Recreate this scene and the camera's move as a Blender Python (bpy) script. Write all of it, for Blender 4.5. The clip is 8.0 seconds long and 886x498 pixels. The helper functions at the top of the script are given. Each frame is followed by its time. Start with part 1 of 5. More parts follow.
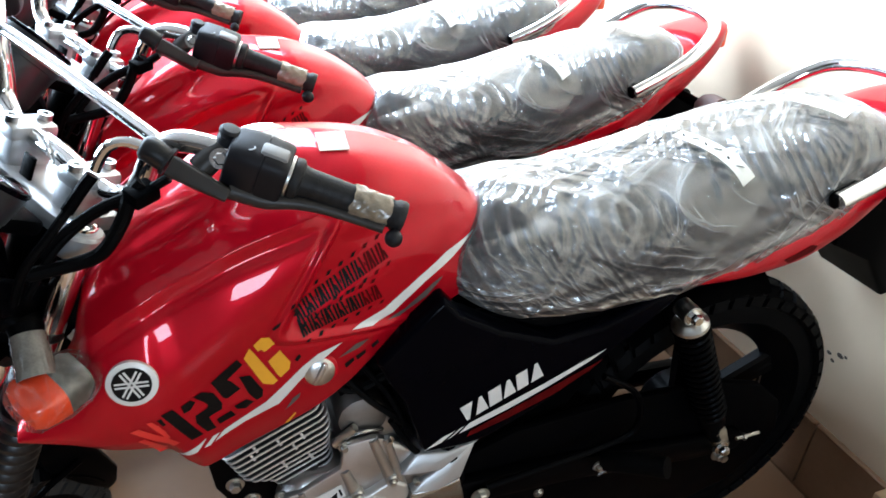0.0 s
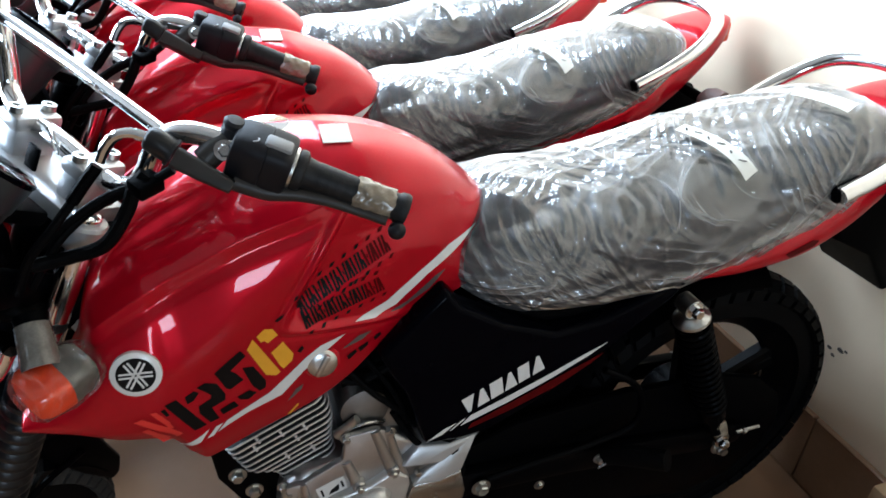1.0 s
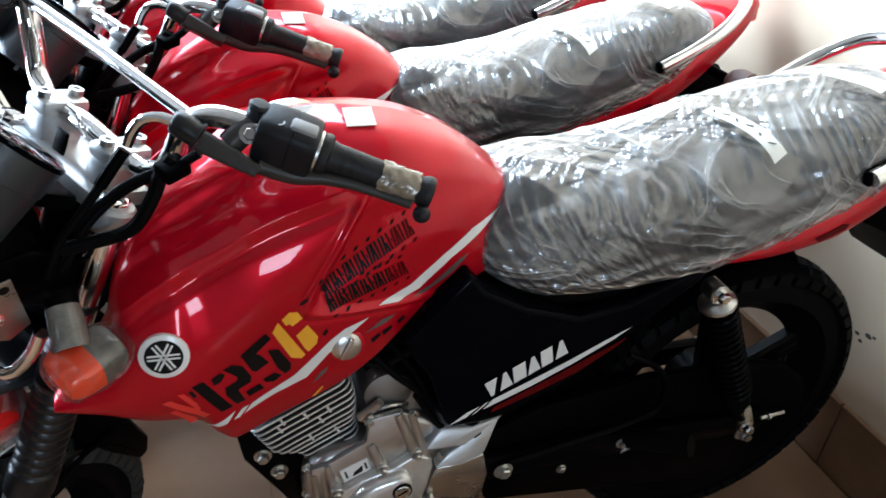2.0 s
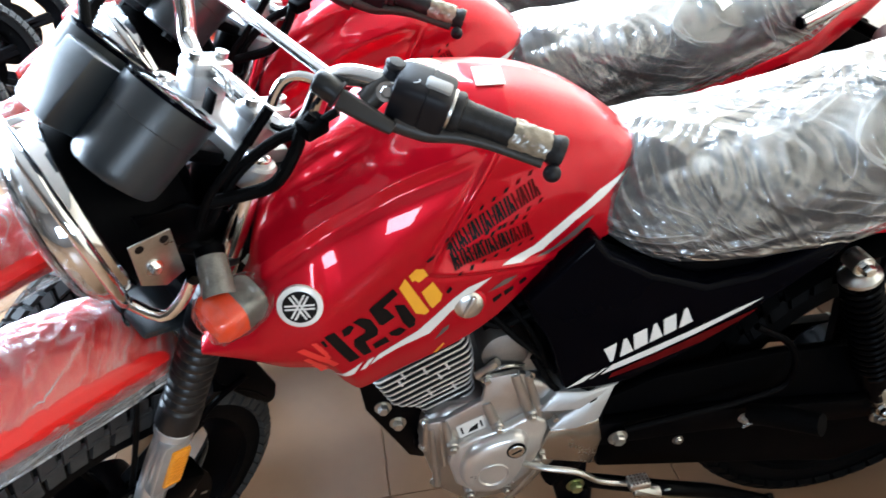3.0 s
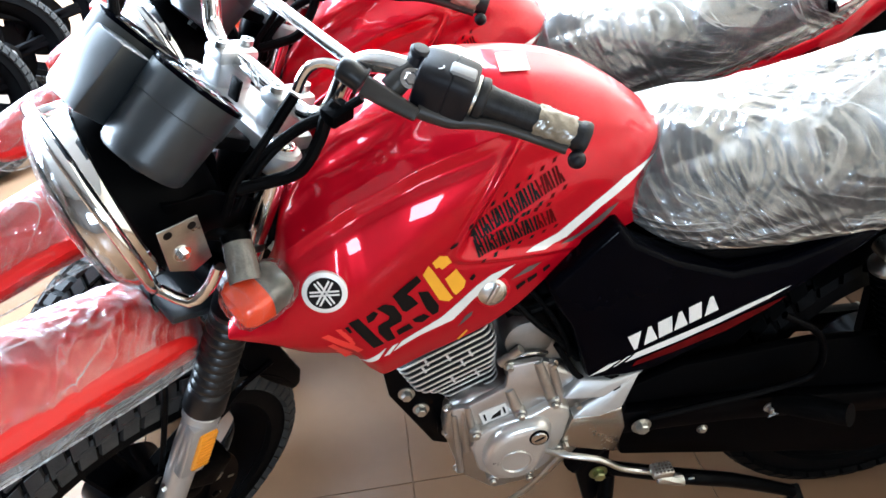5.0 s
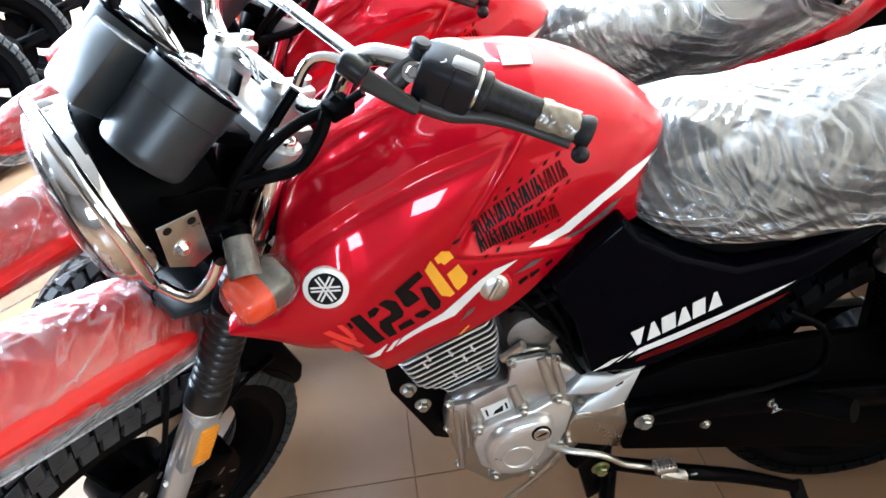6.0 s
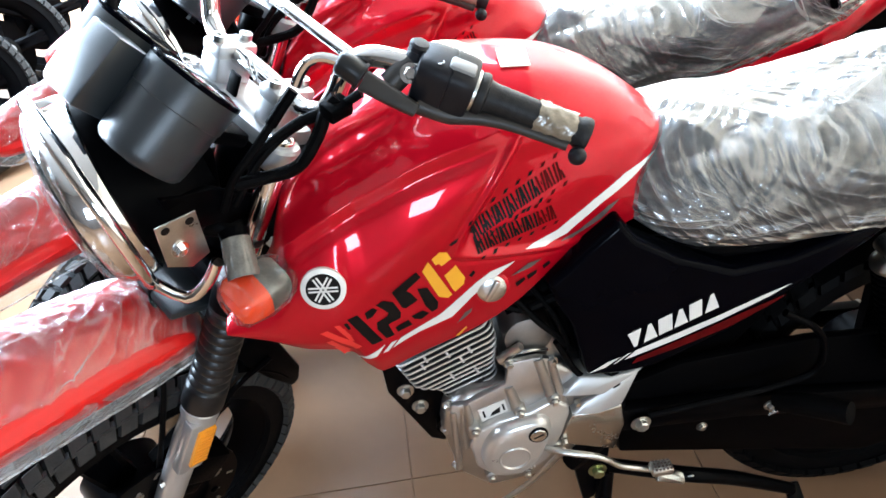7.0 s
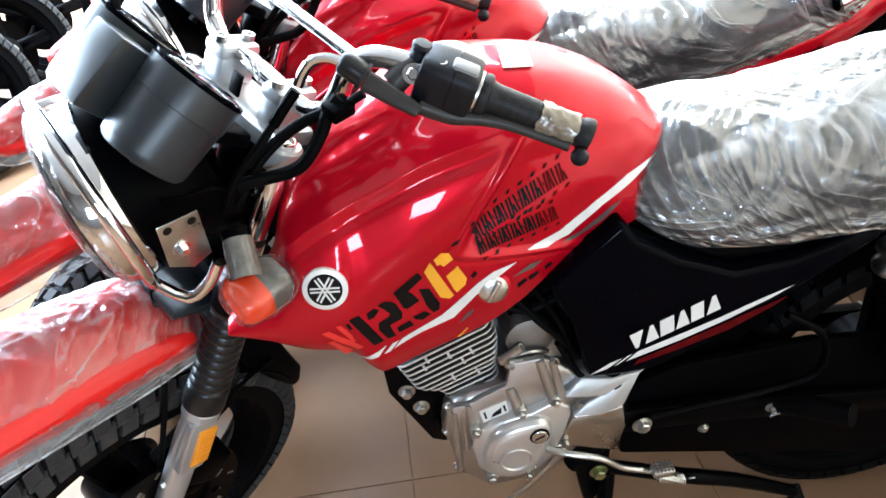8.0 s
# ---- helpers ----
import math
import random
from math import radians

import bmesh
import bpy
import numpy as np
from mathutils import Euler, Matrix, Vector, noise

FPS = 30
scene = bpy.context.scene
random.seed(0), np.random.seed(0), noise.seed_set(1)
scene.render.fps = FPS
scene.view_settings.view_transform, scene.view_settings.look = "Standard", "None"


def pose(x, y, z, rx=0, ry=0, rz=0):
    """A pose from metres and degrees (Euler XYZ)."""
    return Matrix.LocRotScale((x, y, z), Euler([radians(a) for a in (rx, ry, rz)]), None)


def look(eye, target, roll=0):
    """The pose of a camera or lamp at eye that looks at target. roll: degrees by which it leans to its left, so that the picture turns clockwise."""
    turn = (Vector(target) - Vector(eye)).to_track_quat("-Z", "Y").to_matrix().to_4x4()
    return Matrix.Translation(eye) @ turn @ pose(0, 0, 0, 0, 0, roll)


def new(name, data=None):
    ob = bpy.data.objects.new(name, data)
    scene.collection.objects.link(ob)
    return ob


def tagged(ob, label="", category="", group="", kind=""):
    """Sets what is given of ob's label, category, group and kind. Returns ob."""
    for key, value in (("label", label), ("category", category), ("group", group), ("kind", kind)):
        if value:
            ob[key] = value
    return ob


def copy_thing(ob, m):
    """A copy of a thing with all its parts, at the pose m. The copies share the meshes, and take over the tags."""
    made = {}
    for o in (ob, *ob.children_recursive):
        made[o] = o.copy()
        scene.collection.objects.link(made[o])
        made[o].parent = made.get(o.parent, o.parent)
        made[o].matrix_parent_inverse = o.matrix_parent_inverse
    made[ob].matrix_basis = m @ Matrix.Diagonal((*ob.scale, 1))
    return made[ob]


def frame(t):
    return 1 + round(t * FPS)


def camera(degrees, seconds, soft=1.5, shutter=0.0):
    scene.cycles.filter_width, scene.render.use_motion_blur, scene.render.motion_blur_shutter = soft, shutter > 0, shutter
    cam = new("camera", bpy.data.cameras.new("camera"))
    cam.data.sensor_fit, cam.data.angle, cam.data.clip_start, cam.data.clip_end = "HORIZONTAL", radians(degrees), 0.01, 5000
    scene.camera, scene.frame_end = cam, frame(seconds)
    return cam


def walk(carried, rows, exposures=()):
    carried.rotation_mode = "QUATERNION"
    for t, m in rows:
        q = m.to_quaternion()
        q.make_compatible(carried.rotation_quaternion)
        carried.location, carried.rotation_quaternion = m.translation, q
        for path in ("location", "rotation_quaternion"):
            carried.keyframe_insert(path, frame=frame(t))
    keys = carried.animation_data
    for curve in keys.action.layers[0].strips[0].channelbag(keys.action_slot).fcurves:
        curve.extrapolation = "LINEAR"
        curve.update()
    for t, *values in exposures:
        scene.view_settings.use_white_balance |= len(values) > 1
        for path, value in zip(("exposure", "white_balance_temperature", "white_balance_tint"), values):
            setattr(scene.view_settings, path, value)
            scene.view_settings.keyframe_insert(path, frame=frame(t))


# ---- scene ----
cam = camera(65.84, 8.0, soft=1.6, shutter=0.5)
# seconds, eye, yaw, pitch, lean (degrees; yaw 0 looks along +y)
PATH = [
    (0.00, (0.5278, -0.7674, 1.2503), -19.74, -30.81, -1.74),
    (0.50, (0.5311, -0.7665, 1.2498), -20.73, -29.99, -2.27),
    (1.00, (0.5246, -0.7689, 1.2504), -19.71, -31.35, -1.99),
    (2.30, (0.5160, -0.7650, 1.2465), -15.81, -33.60, 0.07),
    (2.50, (0.5086, -0.7658, 1.2443), -12.65, -34.49, 1.64),
    (3.00, (0.4899, -0.7661, 1.2423), -7.76, -35.19, 3.21),
    (3.50, (0.4861, -0.7690, 1.2447), -4.90, -35.16, 4.79),
    (4.00, (0.4855, -0.7669, 1.2423), -4.98, -35.26, 4.63),
    (4.50, (0.4867, -0.7701, 1.2421), -5.50, -35.58, 4.42),
    (6.00, (0.4887, -0.7623, 1.2393), -5.14, -36.52, 4.64),
    (6.50, (0.4892, -0.7630, 1.2396), -5.34, -36.39, 4.37),
    (7.00, (0.4890, -0.7650, 1.2389), -5.36, -36.30, 4.34),
    (7.50, (0.4882, -0.7661, 1.2388), -5.41, -36.11, 4.32),
    (8.00, (0.4877, -0.7648, 1.2383), -5.29, -36.20, 4.22),
]


def aim(eye, yaw, pitch, lean):
    y, p = radians(yaw), radians(pitch)
    way = Vector((-math.sin(y) * math.cos(p), math.cos(y) * math.cos(p), math.sin(p)))
    return look(eye, Vector(eye) + way, -lean)


EXPOSURES = [(t, v, 6150, 12) for t, v in ((0.0, 0.06), (0.5, -0.22), (1.0, -0.36), (2.5, -0.04), (3.0, 0.48), (3.5, 0.54), (4.5, 0.65), (6.0, 0.75), (8.0, 0.76))]
walk(cam, [(t, aim(e, y, p, r)) for t, e, y, p, r in PATH], EXPOSURES)

# ---- light ----
world = bpy.data.worlds.new("sky")
scene.world = world
world.use_nodes = True
wn = world.node_tree
sky = wn.nodes.new("ShaderNodeTexSky")
sky.sky_type, sky.sun_disc = "NISHITA", False
sky.sun_elevation, sky.sun_rotation = radians(54), radians(30)
wn.links.new(sky.outputs[0], wn.nodes["Background"].inputs[0])
wn.nodes["Background"].inputs[1].default_value = 0.12
sun_data = bpy.data.lights.new("sun", "SUN")
sun_data.energy, sun_data.angle, sun_data.color = 0.6, radians(15), (1.0, 0.95, 0.88)
sun = new("sun", sun_data)
sun.matrix_basis = look((5, 9, 14), (0, 0, 0))

ROOM_X0, ROOM_X1, ROOM_Y0, ROOM_Y1, ROOM_Z = -3.4, 1.68, -4.2, 6.0, 3.1


def window_light(name, centre, target, wide, high, power, colour=(0.93, 0.97, 1.0)):
    data = bpy.data.lights.new(name, "AREA")
    data.shape, data.size, data.size_y, data.energy, data.color = "RECTANGLE", wide, high, power, colour
    ob = new(name, data)
    ob.matrix_basis = look(centre, target)
    return ob


DAY = (0.68, 0.85, 1.0)
window_light("daylight_front", (ROOM_X0 - 0.03, 2.7, 1.85), (0, 2.7, 1.85), 4.6, 1.9, 1050, DAY)
window_light("daylight_far", (-1.0, ROOM_Y1 + 0.03, 1.95), (-1.0, 0, 1.95), 4.0, 1.7, 230, DAY)
window_light("daylight_near", (0.35, ROOM_Y0 - 0.03, 1.35), (0.35, 0, 1.35), 0.7, 0.8, 46, DAY)
# added overhead fill lamp, no known rooflight there
window_light("overhead_fill", (-0.3, 2.5, ROOM_Z + 0.10), (-0.3, 2.5, 0), 3.6, 1.8, 600, DAY)


# ---- materials ----
def material(name, colour, rough=0.5, metal=0.0, coat=0.0, vary=0.12, scale=30.0, bump=0.0, bump_scale=200.0, rough_vary=0.1, spec=0.5):
    """Principled surface whose colour and gloss wander at two scales, with fine relief."""
    m = bpy.data.materials.new(name)
    m.use_nodes = True
    nt = m.node_tree
    b = nt.nodes["Principled BSDF"]
    b.inputs["Roughness"].default_value = rough
    b.inputs["Metallic"].default_value = metal
    b.inputs["Coat Weight"].default_value = coat
    b.inputs["Coat Roughness"].default_value = 0.015
    b.inputs["Specular IOR Level"].default_value = spec
    co = nt.nodes.new("ShaderNodeTexCoord")
    n1, n2 = nt.nodes.new("ShaderNodeTexNoise"), nt.nodes.new("ShaderNodeTexNoise")
    n1.inputs["Scale"].default_value, n2.inputs["Scale"].default_value = scale, scale * 9
    n1.inputs["Detail"].default_value = 4
    for n in (n1, n2):
        nt.links.new(co.outputs["Object"], n.inputs["Vector"])
    add = nt.nodes.new("ShaderNodeMath")
    add.operation = "MULTIPLY_ADD"
    add.inputs[1].default_value = 0.35
    nt.links.new(n2.outputs["Fac"], add.inputs[0])
    nt.links.new(n1.outputs["Fac"], add.inputs[2])
    ramp = nt.nodes.new("ShaderNodeMapRange")
    ramp.inputs["From Min"].default_value, ramp.inputs["From Max"].default_value = 0.4, 0.95
    ramp.inputs["To Min"].default_value, ramp.inputs["To Max"].default_value = 1 - vary, 1 + vary
    nt.links.new(add.outputs[0], ramp.inputs["Value"])
    mix = nt.nodes.new("ShaderNodeVectorMath")
    mix.operation = "SCALE"
    mix.inputs[0].default_value = colour[:3]
    nt.links.new(ramp.outputs[0], mix.inputs["Scale"])
    nt.links.new(mix.outputs[0], b.inputs["Base Color"])
    rr = nt.nodes.new("ShaderNodeMapRange")
    rr.inputs["From Min"].default_value, rr.inputs["From Max"].default_value = 0.4, 0.95
    rr.inputs["To Min"].default_value, rr.inputs["To Max"].default_value = rough * (1 - rough_vary), min(1, rough * (1 + rough_vary))
    nt.links.new(add.outputs[0], rr.inputs["Value"])
    nt.links.new(rr.outputs[0], b.inputs["Roughness"])
    if bump:
        nb, bp = nt.nodes.new("ShaderNodeTexNoise"), nt.nodes.new("ShaderNodeBump")
        nb.inputs["Scale"].default_value = bump_scale
        nt.links.new(co.outputs["Object"], nb.inputs["Vector"])
        bp.inputs["Strength"].default_value, bp.inputs["Distance"].default_value = bump, 0.002
        nt.links.new(nb.outputs["Fac"], bp.inputs["Height"])
        nt.links.new(bp.outputs[0], b.inputs["Normal"])
    return m


def film_material(name, milk, fold, facet=14.0, slope=0.5, line_scale=9.0, stretch=(1.0, 1.0, 1.0), shine=1.9, silk=0.07, angles=(20, -32, 68), across=42.0):
    """Thin clear packing film: see-through, crumpled into flat facets, whitish along its creases."""
    m = bpy.data.materials.new(name)
    m.use_nodes = True
    nt = m.node_tree
    nt.nodes.remove(nt.nodes["Principled BSDF"])
    out = nt.nodes["Material Output"]

    def node(kind, **values):
        n = nt.nodes.new(kind)
        for key, value in values.items():
            n.inputs[key].default_value = value
        return n

    def math_node(op, a, b=None, c=None, clamp=False):
        n = nt.nodes.new("ShaderNodeMath")
        n.operation, n.use_clamp = op, clamp
        for k, v in enumerate((a, b, c)):
            if v is None:
                continue
            if isinstance(v, (int, float)):
                n.inputs[k].default_value = v
            else:
                nt.links.new(v, n.inputs[k])
        return n.outputs[0]

    def vec_node(op, a, b):
        n = nt.nodes.new("ShaderNodeVectorMath")
        n.operation = op
        for k, v in enumerate((a, b)):
            if isinstance(v, tuple):
                n.inputs[k].default_value = v
            else:
                nt.links.new(v, n.inputs[k])
        return n
    co = nt.nodes.new("ShaderNodeTexCoord")
    flow = vec_node("MULTIPLY", co.outputs["Object"], stretch).outputs[0]
    warp = node("ShaderNodeTexNoise", Scale=5.0, Detail=2.0)
    nt.links.new(flow, warp.inputs["Vector"])
    bent = vec_node("ADD", flow, vec_node("MULTIPLY", warp.outputs["Color"], (0.010, 0.010, 0.010)).outputs[0]).outputs[0]

    def facets(scale, steep):
        v = node("ShaderNodeTexVoronoi", Scale=scale)
        nt.links.new(bent, v.inputs["Vector"])
        way = vec_node("SUBTRACT", v.outputs["Color"], (0.5, 0.5, 0.5)).outputs[0]
        gap = vec_node("SUBTRACT", bent, v.outputs["Position"]).outputs[0]
        return math_node("MULTIPLY", vec_node("DOT_PRODUCT", way, gap).outputs["Value"], steep)

    def streaks(degrees, seed, across):
        """Long straight creases at one slant on the unrolled sheet, in patches."""
        c, s = math.cos(radians(degrees)), math.sin(radians(degrees))
        grid = nt.nodes.new("ShaderNodeCombineXYZ")
        along = vec_node("DOT_PRODUCT", bent, (c, -0.7 * s, 0.7 * s)).outputs["Value"]
        off = vec_node("DOT_PRODUCT", bent, (-s, -0.7 * c, 0.7 * c)).outputs["Value"]
        nt.links.new(math_node("MULTIPLY", along, across * 0.035), grid.inputs[0])
        nt.links.new(math_node("MULTIPLY", off, across), grid.inputs[1])
        grid.inputs[2].default_value = seed
        n = node("ShaderNodeTexNoise", Scale=1.0, Detail=0.4)
        nt.links.new(grid.outputs[0], n.inputs["Vector"])
        thin = node("ShaderNodeMapRange", **{"From Min": 0.0, "From Max": 0.020, "To Min": 1.0, "To Max": 0.0})
        nt.links.new(math_node("ABSOLUTE", math_node("SUBTRACT", n.outputs["Fac"], 0.5)), thin.inputs["Value"])
        area = node("ShaderNodeTexNoise", Scale=6.0, Detail=1.0)
        nt.links.new(vec_node("ADD", bent, (seed, 0.0, 0.0)).outputs[0], area.inputs["Vector"])
        some = node("ShaderNodeMapRange", **{"From Min": 0.40, "From Max": 0.56, "To Min": 0.0, "To Max": 1.0})
        nt.links.new(area.outputs["Fac"], some.inputs["Value"])
        return math_node("MULTIPLY", thin.outputs[0], some.outputs[0]), math_node("MULTIPLY", math_node("ABSOLUTE", math_node("SUBTRACT", n.outputs["Fac"], 0.5)), some.outputs[0])
    high = math_node("ADD", facets(facet, slope), facets(facet * 2.7, slope * 0.8))
    lines = None
    for k, deg in enumerate(angles):
        ridge, bank = streaks(deg, 3.1 + 5.7 * k, across * (1.0, 1.7, 2.6)[k % 3])
        lines = ridge if lines is None else math_node("MAXIMUM", lines, ridge)
        high = math_node("MULTIPLY_ADD", bank, -1.1 / (across * (1.0, 1.7, 2.6)[k % 3]), high)
    bump = node("ShaderNodeBump", Strength=1.0, Distance=1.0)
    nt.links.new(high, bump.inputs["Height"])
    blot = node("ShaderNodeTexNoise", Scale=line_scale * 1.7, Detail=3.0)
    nt.links.new(bent, blot.inputs["Vector"])
    patch = node("ShaderNodeMapRange", **{"From Min": 0.50, "From Max": 0.72, "To Min": 0.0, "To Max": 1.0})
    nt.links.new(blot.outputs["Fac"], patch.inputs["Value"])
    cloud = math_node("MULTIPLY_ADD", patch.outputs[0], milk * 2.0, milk * 0.4)
    white = math_node("MULTIPLY_ADD", lines, fold, cloud, True)
    clear = node("ShaderNodeBsdfTransparent", Color=(0.97, 0.98, 0.98, 1))
    haze = node("ShaderNodeBsdfDiffuse", Color=(0.82, 0.82, 0.81, 1))
    sharp, broad = node("ShaderNodeBsdfGlossy", Roughness=silk), node("ShaderNodeBsdfGlossy", Roughness=0.36)
    gloss = nt.nodes.new("ShaderNodeMixShader")
    gloss.inputs[0].default_value = 0.62
    for k, lobe in ((1, sharp), (2, broad)):
        nt.links.new(bump.outputs[0], lobe.inputs["Normal"])
        nt.links.new(lobe.outputs[0], gloss.inputs[k])
    nt.links.new(bump.outputs[0], haze.inputs["Normal"])
    fres = node("ShaderNodeFresnel", IOR=1.48)
    soft, top = nt.nodes.new("ShaderNodeMixShader"), nt.nodes.new("ShaderNodeMixShader")
    nt.links.new(white, soft.inputs[0])
    nt.links.new(clear.outputs[0], soft.inputs[1])
    nt.links.new(haze.outputs[0], soft.inputs[2])
    nt.links.new(math_node("MULTIPLY", fres.outputs[0], shine, None, True), top.inputs[0])
    nt.links.new(soft.outputs[0], top.inputs[1])
    nt.links.new(gloss.outputs[0], top.inputs[2])
    nt.links.new(top.outputs[0], out.inputs[0])
    return m


RED = material("red_paint", (0.46, 0.002, 0.012), 0.33, 0.30, 0.55, 0.04, 8, rough_vary=0.05, spec=0.05)
RED_PLASTIC = material("red_plastic", (0.72, 0.018, 0.016), 0.3, 0.0, 0.5, 0.05, 8, spec=0.15)
BLACK_GLOSS = material("black_gloss_plastic", (0.0008, 0.0009, 0.0022), 0.13, 0.0, 0.0, 0.2, 12, spec=0.03)
BLACK = material("black_plastic", (0.0012, 0.0012, 0.0015), 0.40, 0.0, 0.0, 0.2, 20, 0.15, 900, spec=0.02)
BLACK_GREY = material("dark_grey_plastic", (0.017, 0.021, 0.025), 0.32, 0.0, 0.0, 0.12, 14, 0.12, 900)
SWITCH = material("pale_switch_plastic", (0.22, 0.22, 0.22), 0.45, 0.0, 0.0, 0.1, 40)
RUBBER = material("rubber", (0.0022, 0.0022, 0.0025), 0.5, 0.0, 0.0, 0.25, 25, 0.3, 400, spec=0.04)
BLACK_STEEL = material("black_painted_steel", (0.0012, 0.0012, 0.0016), 0.30, 0.0, 0.0, 0.2, 20, 0.05, 300, spec=0.04)
CHROME = material("chrome", (0.78, 0.78, 0.78), 0.09, 1.0, 0.0, 0.05, 15, rough_vary=0.4)
STEEL = material("zinc_steel", (0.55, 0.55, 0.53), 0.3, 1.0, 0.0, 0.15, 40)
ALLOY = material("cast_alloy", (0.50, 0.49, 0.475), 0.36, 1.0, 0.0, 0.1, 25, 0.15, 700)
DARK_ALLOY = material("sand_cast_alloy", (0.25, 0.24, 0.23), 0.45, 1.0, 0.0, 0.15, 30, 0.3, 500)
COVER_ALLOY = material("polished_cover_alloy", (0.56, 0.55, 0.53), 0.26, 1.0, 0.0, 0.08, 25, 0.06, 600)
FIN = material("machined_alloy", (0.80, 0.80, 0.81), 0.30, 0.55, 0.0, 0.12, 40)
# fin faces: the depth of the gaps is put into this dark colour
FIN_SHADE = material("shaded_fin", (0.045, 0.045, 0.048), 0.6, 0.3, 0.0, 0.15, 40, 0.2, 500, spec=0.2)
DOME = material("silver_cover_paint", (0.60, 0.585, 0.565), 0.30, 0.70, 0.0, 0.06, 20, 0.05, 500)
SILVER = material("silver_paint", (0.46, 0.47, 0.48), 0.34, 0.6, 0.2, 0.06, 20)
SWITCH_SHELL = material("satin_black_plastic", (0.0075, 0.0075, 0.010), 0.42, 0.0, 0.0, 0.15, 30, 0.12, 900, spec=0.2)
PERCH = material("dark_cast_lever_paint", (0.030, 0.027, 0.025), 0.40, 0.0, 0.0, 0.15, 30, 0.1, 600, spec=0.3)
VINYL = material("seat_vinyl", (0.014, 0.014, 0.016), 0.5, 0.0, 0.0, 0.15, 18)
# front tread only: lighter than RUBBER, the light on it put into the colour
LIT_TREAD = material("lit_tread_rubber", (0.033, 0.0325, 0.032), 0.7, 0.0, 0.0, 0.3, 40, 0.3, 500, spec=0.15)
RUBBER_SHEEN = material("moulded_rubber", (0.007, 0.007, 0.008), 0.34, 0.0, 0.0, 0.2, 25, 0.1, 400, spec=0.35)
GRIP = material("grip_rubber", (0.012, 0.012, 0.013), 0.48, 0.0, 0.0, 0.2, 25, 0.2, 400, spec=0.22)
# dark brown for the unseen walls, to keep fill and reflections low; also wall chips
DIM_BROWN = material("dim_wall_brown", (0.075, 0.058, 0.047), 0.6, 0.0, 0.0, 0.06, 3, 0.12, 60)
WHITE_DECAL = material("white_decal", (0.72, 0.72, 0.71), 0.35, 0.0, 0.4, 0.04, 30)
BLACK_DECAL = material("black_decal", (0.006, 0.005, 0.005), 0.4, 0.0, 0.0, 0.1, 30, spec=0.1)
DARK_RED_DECAL = material("dark_red_decal", (0.085, 0.002, 0.003), 0.4, 0.0, 0.0, 0.3, 60, spec=0.06)
GREY_DECAL = material("grey_decal", (0.10, 0.075, 0.07), 0.4, 0.0, 0.3, 0.1, 30)
YELLOW_DECAL = material("yellow_decal", (0.78, 0.36, 0.02), 0.4, 0.0, 0.3, 0.05, 30)
ORANGE_DECAL = material("orange_red_decal", (0.80, 0.03, 0.025), 0.4, 0.0, 0.3, 0.05, 30)
AMBER = material("amber_reflector", (0.85, 0.32, 0.02), 0.2, 0.0, 0.6, 0.08, 60, 0.5, 500)
ORANGE_LENS = material("orange_lens", (0.80, 0.068, 0.018), 0.18, 0.0, 0.25, 0.1, 60)
PAPER = material("paper_tape", (0.72, 0.70, 0.62), 0.6, 0.0, 0.0, 0.06, 40)
TAPE = material("tan_film_tape", (0.20, 0.165, 0.12), 0.22, 0.0, 0.5, 0.35, 45, 0.9, 90)
STALK_FILM = material("grey_wound_film", (0.13, 0.12, 0.105), 0.22, 0.0, 0.4, 0.4, 50, 0.9, 80)
CARD = material("cardboard", (0.45, 0.31, 0.18), 0.8, 0.0, 0.0, 0.08, 20, 0.2, 300)
TILE = material("floor_tile", (0.245, 0.140, 0.080), 0.34, 0.0, 0.0, 0.07, 3, 0.02, 60, 0.12, spec=0.22)
GROUT = material("grout", (0.225, 0.132, 0.078), 0.8, 0.0, 0.0, 0.1, 30)
SKIRT = material("skirting_tile", (0.24, 0.145, 0.085), 0.3, 0.0, 0.0, 0.15, 10, 0.04, 80)
WALL = material("wall_paint", (0.76, 0.61, 0.44), 0.55, 0.0, 0.0, 0.04, 3, 0.12, 60)
# grey for the unseen ceiling, lowered to weaken its bounce
DIM_CEIL = material("dim_ceiling_grey", (0.33, 0.33, 0.32), 0.8, 0.0, 0.0, 0.03, 3)
ALU_FRAME = material("window_aluminium", (0.5, 0.5, 0.5), 0.4, 0.8, 0.0, 0.05, 20)
GREEN_NUT = material("yellow_zinc_bolt", (0.42, 0.47, 0.26), 0.35, 1.0, 0.0, 0.2, 60)
WOOD_CLOTH = material("brown_wrapping", (0.16, 0.10, 0.09), 0.6, 0.0, 0.0, 0.3, 30, 0.4, 80)
FILM_SEAT = film_material("clear_seat_film", 0.11, 0.19, 10.0, 0.44, 1.6, (0.7, 1.0, 1.3), 2.5, 0.09, (22, -34, 48, -12, -58), 40.0)
FILM = film_material("clear_wrapping_film", 0.07, 0.22, 9.0, 0.40, 3.0, shine=1.6, angles=(4, -12, 20, -30), across=46.0)
FILM_HEM = film_material("gathered_film", 0.45, 0.4, 30.0, 1.0, 20.0)
FILM_TIGHT = film_material("tight_clear_film", 0.006, 0.10, 16.0, 0.5, 8.0, shine=0.45)
FILM_SKIRT = film_material("clear_film_skirt", 0.12, 0.15, 30.0, 0.8, 14.0, shine=1.2)
GLASS = bpy.data.materials.new("clear_glass")
GLASS.use_nodes = True
gb = GLASS.node_tree.nodes["Principled BSDF"]
